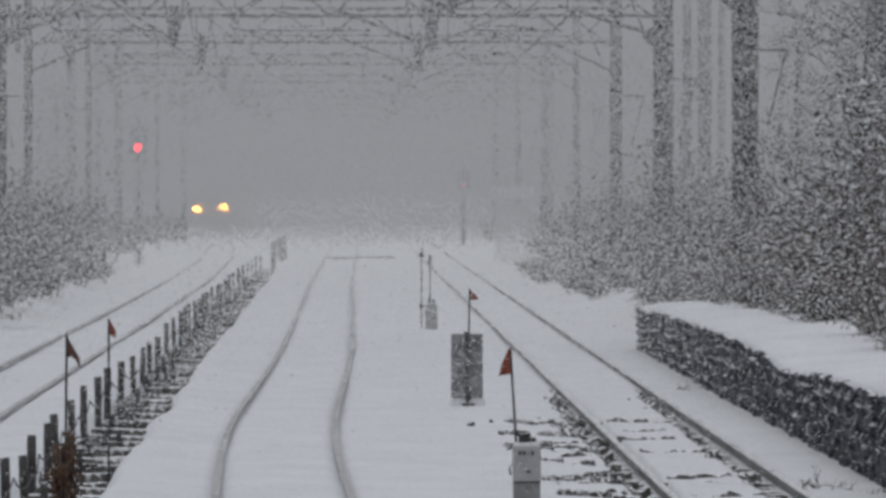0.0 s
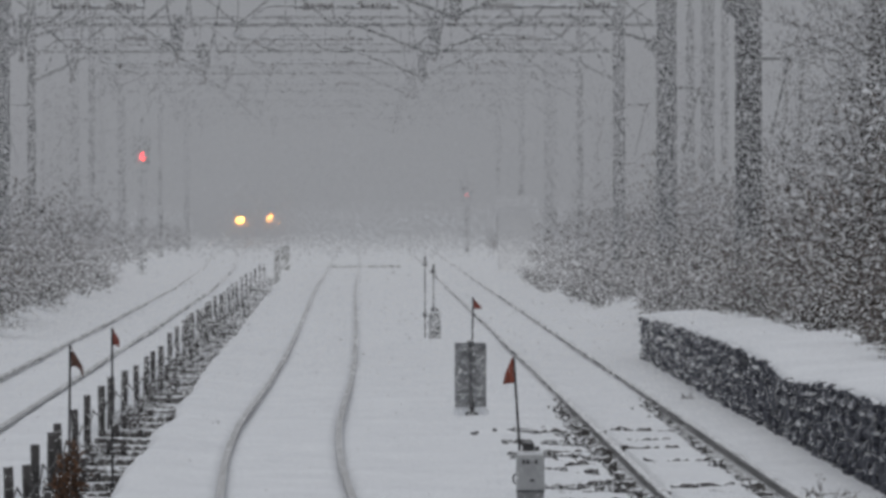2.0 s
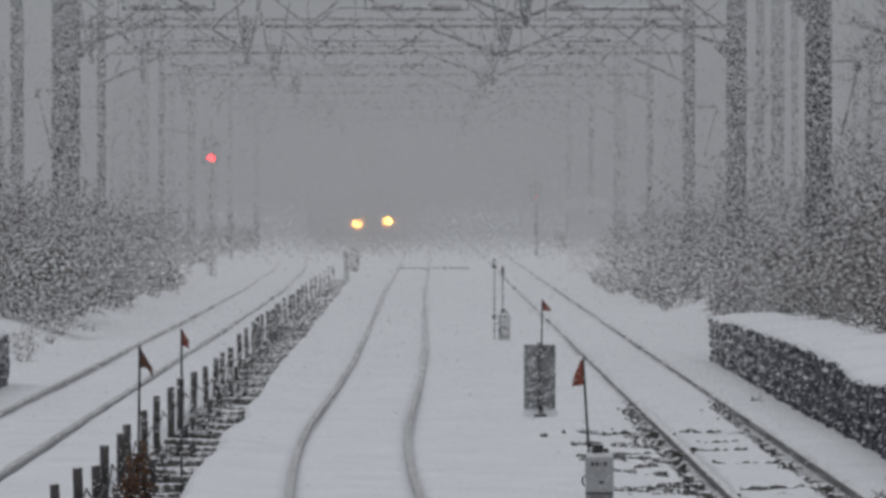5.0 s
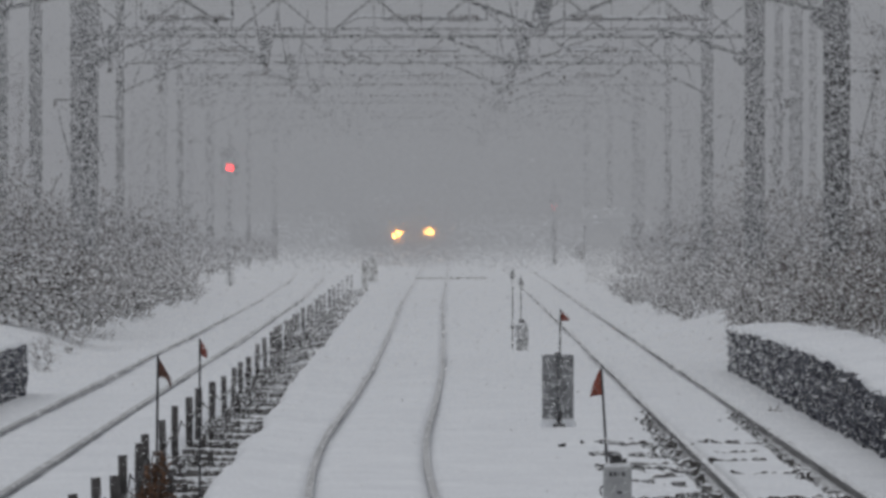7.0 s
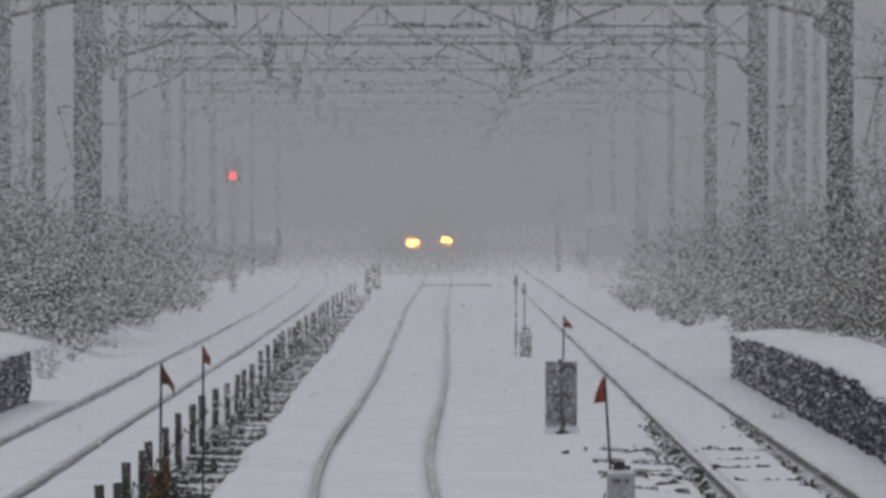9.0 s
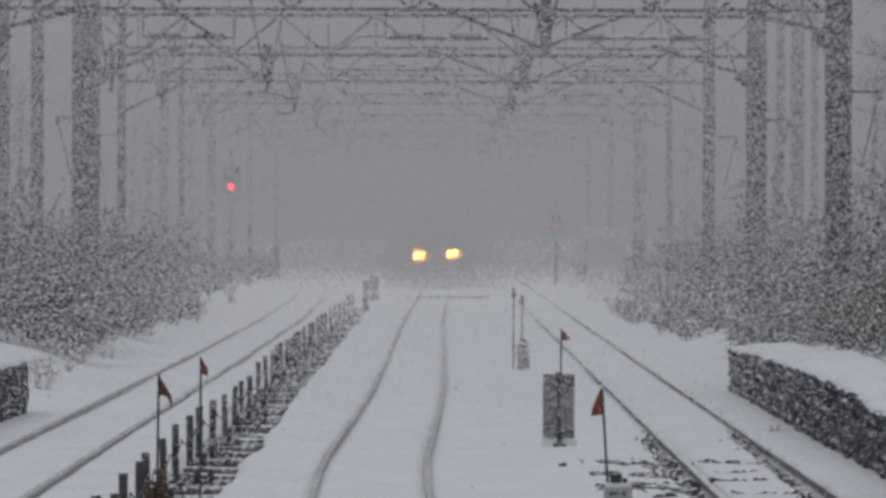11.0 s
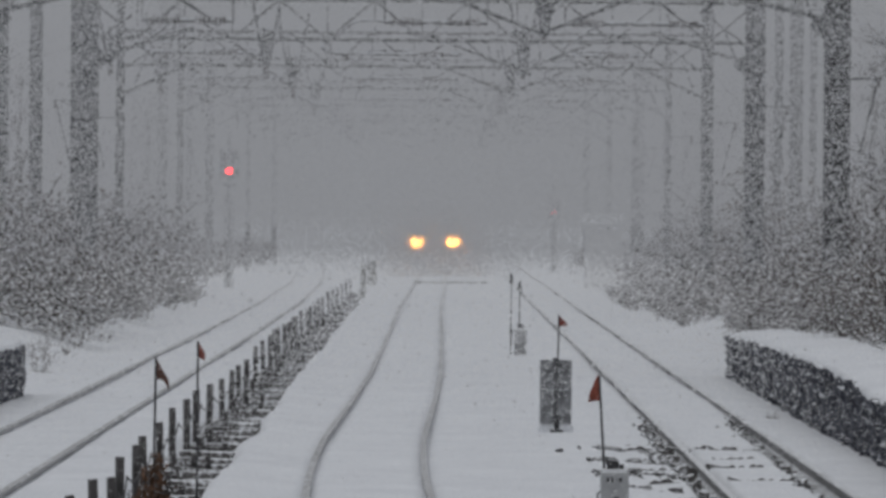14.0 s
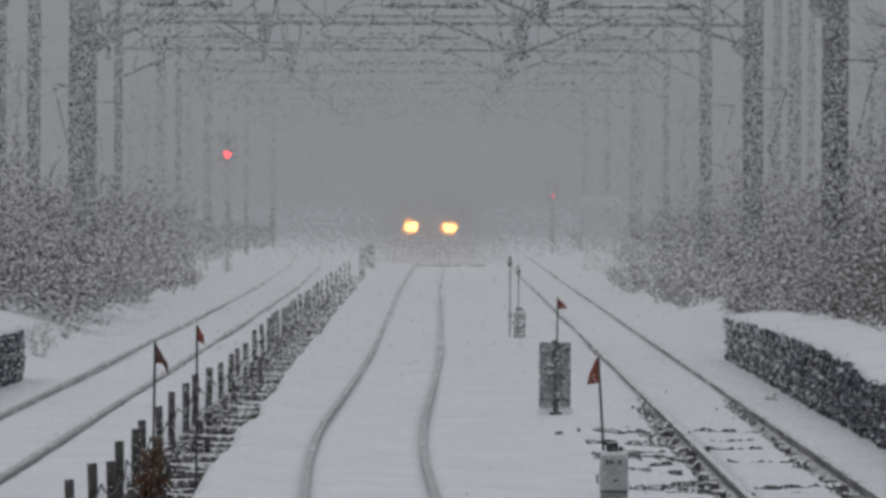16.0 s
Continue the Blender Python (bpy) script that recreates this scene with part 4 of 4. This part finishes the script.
# ---- brambles along the foot of the fence ----
def build_bramble(seed):
    """A low tangle of arching canes with small dark leaves and snow caught in it."""
    b = empty("bramble", pose(0, 0, 0), "low dark bramble tangle with snow caught in it", "bramble", "fence brambles")
    rr = random.Random(seed)
    canes, v, f, vs, fs = bmesh.new(), [], [], [], []
    for _ in range(12):
        a, reach, top = rr.uniform(0, 6.283), rr.uniform(0.15, 0.5), rr.uniform(0.25, 0.62)
        x0, y0 = rr.gauss(0, 0.09), rr.gauss(0, 0.6)
        pts = [Vector((x0 + math.cos(a) * reach * q, y0 + math.sin(a) * reach * q * 2.2, top * 4 * q * (1 - q * 0.82) * 0.75)) for q in np.linspace(0, 1, 6)]
        tube(canes, pts, 0.012, 4)
        for p in pts[1:]:
            for _ in range(9):
                c = p + Vector((rr.gauss(0, 0.06), rr.gauss(0, 0.1), rr.gauss(0, 0.06)))
                e = Vector((rr.gauss(0, 1), rr.gauss(0, 1), rr.gauss(0, 0.8))).normalized()
                g, size, k = e.orthogonal().normalized(), rr.uniform(0.03, 0.075), len(v)
                v.extend((c, c + e * size * 0.5 + g * size * 0.35, c + e * size, c + e * size * 0.5 - g * size * 0.35))
                f.append((k, k + 1, k + 2, k + 3))
            for _ in range(2):
                c, k, size = p + Vector((rr.gauss(0, 0.05), rr.gauss(0, 0.1), 0.03)), len(vs), rr.uniform(0.02, 0.045)
                for o in ((1, 0, 0), (-1, 0, 0), (0, 1, 0), (0, -1, 0), (0, 0, 0.6), (0, 0, -0.4)):
                    vs.append(c + Vector(o) * size * rr.uniform(0.7, 1.3))
                fs.extend(tuple(k + i for i in q) for q in ((0, 2, 4), (2, 1, 4), (1, 3, 4), (3, 0, 4), (2, 0, 5), (1, 2, 5), (3, 1, 5), (0, 3, 5)))
    tagged(part("tangle", canes, M_BRAMBLE, b), kind="stuff")
    for name, vv, ff, mat in (("leaf_mass", v, f, M_BRAMBLE), ("snow_dusting", vs, fs, M_CLUMP)):
        ob = tagged(new(name, raw_mesh(name, vv, ff, mat)), kind="stuff")
        ob.parent = b
    return b


BRAMBLES = [build_bramble(401), build_bramble(402), build_bramble(403)]
r = random.Random(44)
y, k = 67.0, 0
while y < 170:
    x = fence_x(y) + r.uniform(0.12, 0.30)
    m = pose(x, y, -0.33, 0, 0, r.choice((0, 180)) + r.uniform(-12, 12))
    if k < 3:
        ob = BRAMBLES[k]
        ob.matrix_basis = m
    else:
        ob = copy_thing(BRAMBLES[k % 3], m)
    k_s = r.uniform(0.42, 0.8)
    ob.scale = (k_s, k_s, k_s)
    y, k = y + r.uniform(2.0, 4.6) * (1 + smooth(105, 190, y)), k + 1


def build_weed(x, y, seed, s):
    w = empty("dry_weed", pose(x, y, ground_z(x, y)), "dry brown weed stalks standing in snow", "weed", "dry weeds")
    wood, leaf, snow = grow(seed, 0.55 * s, 0.4, 4, 1, 0.006, 2, 0.5)
    for name, (v, f), mat in (("stalk", wood, M_TWIG), ("dry_leaf_mass", leaf, M_LEAF)):
        ob = tagged(new(name, raw_mesh(name, v, f, mat)), kind="stuff")
        ob.parent = w


for k, (x, y, s) in enumerate(((5.32, 66, 1.0), (5.5, 64.8, 0.7), (5.7, 65.5, 0.6), (5.85, 64, 0.6), (5.75, 97, 0.8), (-8.5, 120, 1.2), (-8.9, 126, 1.3), (-8.7, 133, 1.2), (-9.2, 130, 1.4), (-9.0, 139, 1.3), (-8.8, 147, 1.1), (-9.3, 123, 1.4), (-9.3, 145, 1.3), (7.4, 124, 1.1), (7.6, 131, 1.2))):
    build_weed(x, y, 300 + k, s)


# ---- train ----
def build_train():
    t = empty("train", pose(0, 0, 0), "snow-dusted commuter train paled for haze, with glowing amber headlights", "train")
    # nose towards -y, rails at z = 0, front face at y = 0
    bm = bmesh.new()
    prof = ((-1.55, 1.0), (-1.6, 1.6), (-1.58, 2.9), (-1.45, 3.7), (-1.0, 4.15), (0, 4.35), (1.0, 4.15), (1.45, 3.7), (1.58, 2.9), (1.6, 1.6), (1.55, 1.0))
    rings = []
    for y, k in ((0.0, 0.93), (0.35, 0.99), (0.8, 1.0), (22.0, 1.0)):
        rings.append([bm.verts.new((x * k, y, 1.0 + (z - 1.0) * (0.985 if y < 0.2 else 1))) for x, z in prof])
    for p, q in zip(rings, rings[1:]):
        for i in range(len(prof)):
            j = (i + 1) % len(prof)
            bm.faces.new((p[i], p[j], q[j], q[i]))
    bm.faces.new(rings[0])
    bm.faces.new(rings[-1][::-1])
    bmesh.ops.recalc_face_normals(bm, faces=bm.faces)
    body = part("body", bm, M_TRAIN, t)
    for x in (-0.95, 0.95):
        part("windscreen", box(bmesh.new(), (x, -0.012, 3.0), (0.85, 0.04, 0.85), bevel=0.015), M_HAZEGLASS, body, "windscreen with haze put into its grey colour")
    part("end_door", box(bmesh.new(), (0, -0.02, 2.35), (0.8, 0.05, 2.2), bevel=0.02), M_TRAIN, body)
    part("door_window", box(bmesh.new(), (0, -0.05, 3.0), (0.5, 0.03, 0.75), bevel=0.012), M_HAZEGLASS, body)
    for y in np.arange(3, 21, 3.0):
        for x in (-1.6, 1.6):
            part("side_window", box(bmesh.new(), (x, y, 2.7), (0.03, 1.6, 0.8), bevel=0.01), M_GLASS, body)
    part("pilot", box(bmesh.new(), (0, 0.25, 0.62), (2.7, 0.4, 0.72), bevel=0.05), M_PILOT, t, "plough pilot with colour paled for haze")
    bm = rod(bmesh.new(), (0, 0.3, 0.85), (0, -0.35, 0.85), 0.12, 0.12, 12)
    box(bm, (0, -0.42, 0.85), (0.4, 0.25, 0.36), bevel=0.04)
    part("coupler", bm, M_PILOT, t)
    for y in (3.0, 5.3, 16.5, 18.8):
        for x in (-0.72, 0.72):
            part("wheel", rod(bmesh.new(), (x - 0.06, y, 0.46), (x + 0.06, y, 0.46), 0.46, 0.46, 24), M_PILOT, t)
    part("underframe", box(bmesh.new(), (0, 11, 0.75), (2.4, 20, 0.5), bevel=0.05), M_PILOT, t)
    for x in (-1.0, 1.0):
        h = part("headlight", box(bmesh.new(), (x, -0.03, 1.93), (0.70, 0.1, 0.38), bevel=0.05), M_PILOT, t, "headlight housing with two bulbs")
        for dx in (-0.15, 0.15):
            part("lens", rod(bmesh.new(), (x + dx, -0.08, 1.93), (x + dx, -0.17, 1.93), 0.19, 0.10, 20), M_HEAD, h, "glowing amber lens")
        # added bowl catches the bulbs' light to stand in for lens bloom
        bm = bmesh.new()
        rim = [[bm.verts.new((x + math.cos(a) * (0.39 + d * 0.8), -0.085 - d * 0.75, 1.93 + math.sin(a) * (0.24 + d * 0.8))) for a in np.linspace(0, 6.2832, 28, endpoint=False)] for d in (0.0, 0.09, 0.18, 0.27)]
        for p, q in zip(rim, rim[1:]):
            for i in range(28):
                bm.faces.new((p[i], p[(i + 1) % 28], q[(i + 1) % 28], q[i]))
        bowl = part("halo_bowl", bm, M_CLUMP, h, "added flaring bowl, lit to stand in for lamp halo", smooth=True)
        bowl.modifiers.new("thickness", "SOLIDIFY").thickness = 0.012
    return t


TRAIN = build_train()


# ---- falling snow ----
def facets(name, centres, size, seed, label, mat=None, tilt=0.0):
    """Small three-cornered snowflakes at the given centres, in one mesh, lying back by the angle tilt."""
    r = np.random.RandomState(seed)
    n = len(centres)
    turn = r.uniform(0, 6.283, n)
    e = np.zeros((n, 3, 3))
    for k in range(3):
        a = turn + k * 2.0944 + r.normal(0, 0.25, n)
        e[:, k] = np.stack((np.cos(a), np.sin(a) * math.sin(tilt) + r.normal(0, 0.08, n), np.sin(a) * math.cos(tilt)), 1)
    co = (centres[:, None, :] + e * np.asarray(size)[:, None, None]).reshape(-1, 3)
    me = bpy.data.meshes.new(name)
    me.vertices.add(n * 3)
    me.vertices.foreach_set("co", co.ravel())
    me.loops.add(n * 3)
    me.loops.foreach_set("vertex_index", np.arange(n * 3, dtype=np.int32))
    me.polygons.add(n)
    me.polygons.foreach_set("loop_start", np.arange(n, dtype=np.int32) * 3)
    me.update(calc_edges=True)
    me.materials.append(mat or M_FLAKE)
    return tagged(new(name, me), label, "snowfall", kind="stuff")


def snowfall(count, ylo, yhi, top, size, seed, label, power=1.0, thin=1.0, calm=0.72, spread=0.15):
    """Evenly strewn flakes in a wedge of air, from the rails to a height that grows with distance."""
    r = np.random.RandomState(seed)
    k = np.arange(count) + seed * 17
    u, v = (k * 0.7548776662466927) % 1.0, (k * 0.5698402909980532) % 1.0
    y = r.uniform(ylo ** power, yhi ** power, count) ** (1 / power)
    low = -HEIGHT / y
    z = HEIGHT + y * (low + (top - low) * v)
    x = y * (-0.082 + 0.196 * u)
    s = size / LENS * y * r.lognormal(0, spread, count)
    c = np.stack((x, y, z), 1)
    # drifting powder close over the ground is thinner, with bounce light painted into its colour
    low = r.rand(count) < np.interp((z - HEIGHT) / y, (-0.0095, -0.006), (1.0, 0.0))
    keep = low & (r.rand(count) < thin)
    aloft = ~low & (r.rand(count) < np.interp((z - HEIGHT) / y, (-0.0028, -0.0012), (calm, 1.0)))
    return [facets("falling_snow", c[aloft], s[aloft], seed, label), facets("drifting_snow", c[keep], s[keep], seed + 10, "thin low drifting flakes paled to the lit snow's brightness", M_FLAKELIT, 0.6)]


def near_snowfall(count, ylo, yhi, size, seed, label):
    """Larger flakes nearer by; the lowest lie back and take the colour paled for bounce light."""
    r = np.random.RandomState(seed)
    k = np.arange(count) + seed * 17
    u, v = (k * 0.7548776662466927) % 1.0, (k * 0.5698402909980532) % 1.0
    y = r.uniform(ylo ** 3, yhi ** 3, count) ** (1 / 3)
    z = v * (HEIGHT + y * 0.044 + 1.0)
    x = y * (-0.082 + 0.196 * u)
    s = size / LENS * y * r.lognormal(0, 0.3, count)
    c = np.stack((x, y, z), 1)
    low = r.rand(count) < np.interp((z - HEIGHT) / y, (-0.011, -0.006), (1.0, 0.0))
    return [facets("falling_snow", c[~low], s[~low], seed, label), facets("falling_snow", c[low], s[low] * 0.85, seed + 20, "flakes paled to the lit snow's brightness, sinking onto it", M_FLAKELIT, 0.75)]


def loose_flakes(count, ylo, yhi, size, seed, label):
    """Single bright flakes that fall through the view, strewn high enough to last."""
    r = np.random.RandomState(seed)
    y = r.uniform(ylo ** 3, yhi ** 3, count) ** (1 / 3)
    c = np.stack((y * r.uniform(-0.082, 0.114, count), y, r.uniform(0, 1, count) * (HEIGHT + y * 0.044 + 10.0)), 1)
    return facets("falling_snow", c, size / LENS * y * r.lognormal(0, 0.35, count), seed, label, M_FLAKE, 0.15)


SNOW_NEAR = near_snowfall(310000, 52, 128, 1.48, 1, "fine white flakes falling before the tracks")
SNOW_FLAKES = loose_flakes(8000, 52, 125, 1.7, 9, "loose white flakes falling past the masts")
SNOW_MID = snowfall(900000, 126, 235, 0.044, 1.23, 2, "dense fine snowfall hazing the gantries", power=3.6, thin=0.5, calm=0.6)
SNOW_FAR = snowfall(740000, 235, 440, 0.036, 1.26, 3, "thick distant snowfall like grey haze", power=3.2, thin=0.6, calm=0.5)


def swirl():
    """Powder whirled up round the train's front, with a thin glow of it before the lamps."""
    r = np.random.RandomState(4)
    n, m = 36000, 13000
    c = np.stack((r.normal(0, 1.7, n), -0.5 - np.abs(r.normal(0, 2.2, n)), np.abs(r.normal(1.6, 1.5, n)) + 0.05), 1)
    near = np.minimum(np.hypot(c[:, 0] - 1, c[:, 2] - 1.93), np.hypot(c[:, 0] + 1, c[:, 2] - 1.93))
    c = c[near > 0.5]
    # more of it trails along the sides and over the roof
    q = 16000
    side = np.stack((r.choice((-1, 1), q) * (1.75 + np.abs(r.normal(0, 0.5, q))), r.uniform(-0.5, 21, q), r.uniform(0, 4.9, q)), 1)
    top = np.stack((r.uniform(-1.9, 1.9, q // 3), r.uniform(-1, 20, q // 3), 4.45 + np.abs(r.normal(0, 0.35, q // 3))), 1)
    c = np.concatenate((c, side, top))
    size = np.full(len(c), 0.030)
    lit = []
    for x in (-1.0, 1.0):
        lit.append(np.stack((x + r.normal(0, 0.75, m), -0.25 - r.exponential(0.5, m), 1.93 + r.normal(0, 0.62, m)), 1))
    lit = np.concatenate(lit)
    lit = lit[np.minimum(np.hypot((lit[:, 0] - 1) / 1.4, lit[:, 2] - 1.93), np.hypot((lit[:, 0] + 1) / 1.4, lit[:, 2] - 1.93)) > 0.24]
    return facets("blowing_snow", np.concatenate((c, lit)), np.concatenate((size, np.full(len(lit), 0.0125))), 5, "powder snow whirling round the train front")


def flurry(x, y, z, n):
    """Flakes in the beam of a signal lamp."""
    r = np.random.RandomState(6)
    c = np.stack((x + r.normal(0, 0.3, n), y - 0.45 - r.exponential(0.25, n), z + r.normal(0, 0.3, n)), 1)
    facets("falling_snow", c, np.full(n, 0.008), 7, "flakes drifting in front of a red signal lamp")


SWIRL = swirl()
flurry(-9.25, 245.0, 5.234, 700)


# ---- all that moves ----
TRAIN_ROWS = (
    (0.0, -10.273, 412.64, 0.124, -5.07, 8.09),
    (0.5, -9.340, 406.14, 0.118, -5.21, 7.92),
    (1.0, -8.517, 400.07, 0.112, -5.33, 8.08),
    (1.5, -7.672, 394.43, 0.105, -5.43, 8.75),
    (2.0, -6.833, 389.18, 0.099, -5.50, 8.56),
    (2.5, -6.142, 384.29, 0.093, -5.55, 8.24),
    (3.0, -5.466, 379.75, 0.087, -5.58, 8.22),
    (3.5, -4.874, 375.52, 0.080, -5.59, 8.37),
    (4.0, -4.264, 371.58, 0.074, -5.58, 7.71),
    (6.5, -2.155, 355.34, 0.043, -5.18, 7.44),
    (7.0, -1.804, 352.60, 0.037, -5.04, 6.59),
    (7.5, -1.546, 349.97, 0.030, -4.87, 5.91),
    (8.0, -1.280, 347.42, 0.024, -4.68, 5.58),
    (8.5, -1.067, 344.94, 0.018, -4.47, 4.55),
    (9.0, -0.902, 342.48, 0.012, -4.23, 4.32),
    (9.5, -0.714, 340.03, 0.006, -3.98, 2.21),
    (12.0, -0.368, 327.00, -0.025, -2.37, 1.51),
    (12.5, -0.360, 324.06, -0.031, -1.98, 0.35),
    (13.0, -0.358, 320.94, -0.037, -1.57, 0.39),
    (13.5, -0.345, 317.62, -0.043, -1.14, 0.19),
    (14.0, -0.365, 314.08, -0.049, -0.68, -0.36),
    (14.5, -0.423, 310.28, -0.055, -0.21, -0.46),
    (15.0, -0.461, 306.22, -0.061, 0.29, -0.36),
    (15.5, -0.510, 301.85, -0.067, 0.81, -0.65),
    (16.0, -0.599, 297.15, -0.073, 1.35, -0.86),
)


def motions():
    rows = [(t, pose(x, y, z, 0, lean, turn)) for t, x, y, z, lean, turn in TRAIN_ROWS]
    walk(TRAIN, rows)
    walk(SWIRL, rows)
    walk(SNOW_FLAKES, [(t, pose(-0.04 * t, 0, -0.6 * t)) for t in range(0, 17, 4)])
    # the haze of small flakes drifts sideways on the wind
    for snow, rate in ((SNOW_NEAR, 0.06), (SNOW_MID, 0.055), (SNOW_FAR, 0.045)):
        for piece in snow:
            walk(piece, [(t, pose(0, 0, 0, 0, 0, rate * t)) for t in range(0, 17, 4)])


motions()
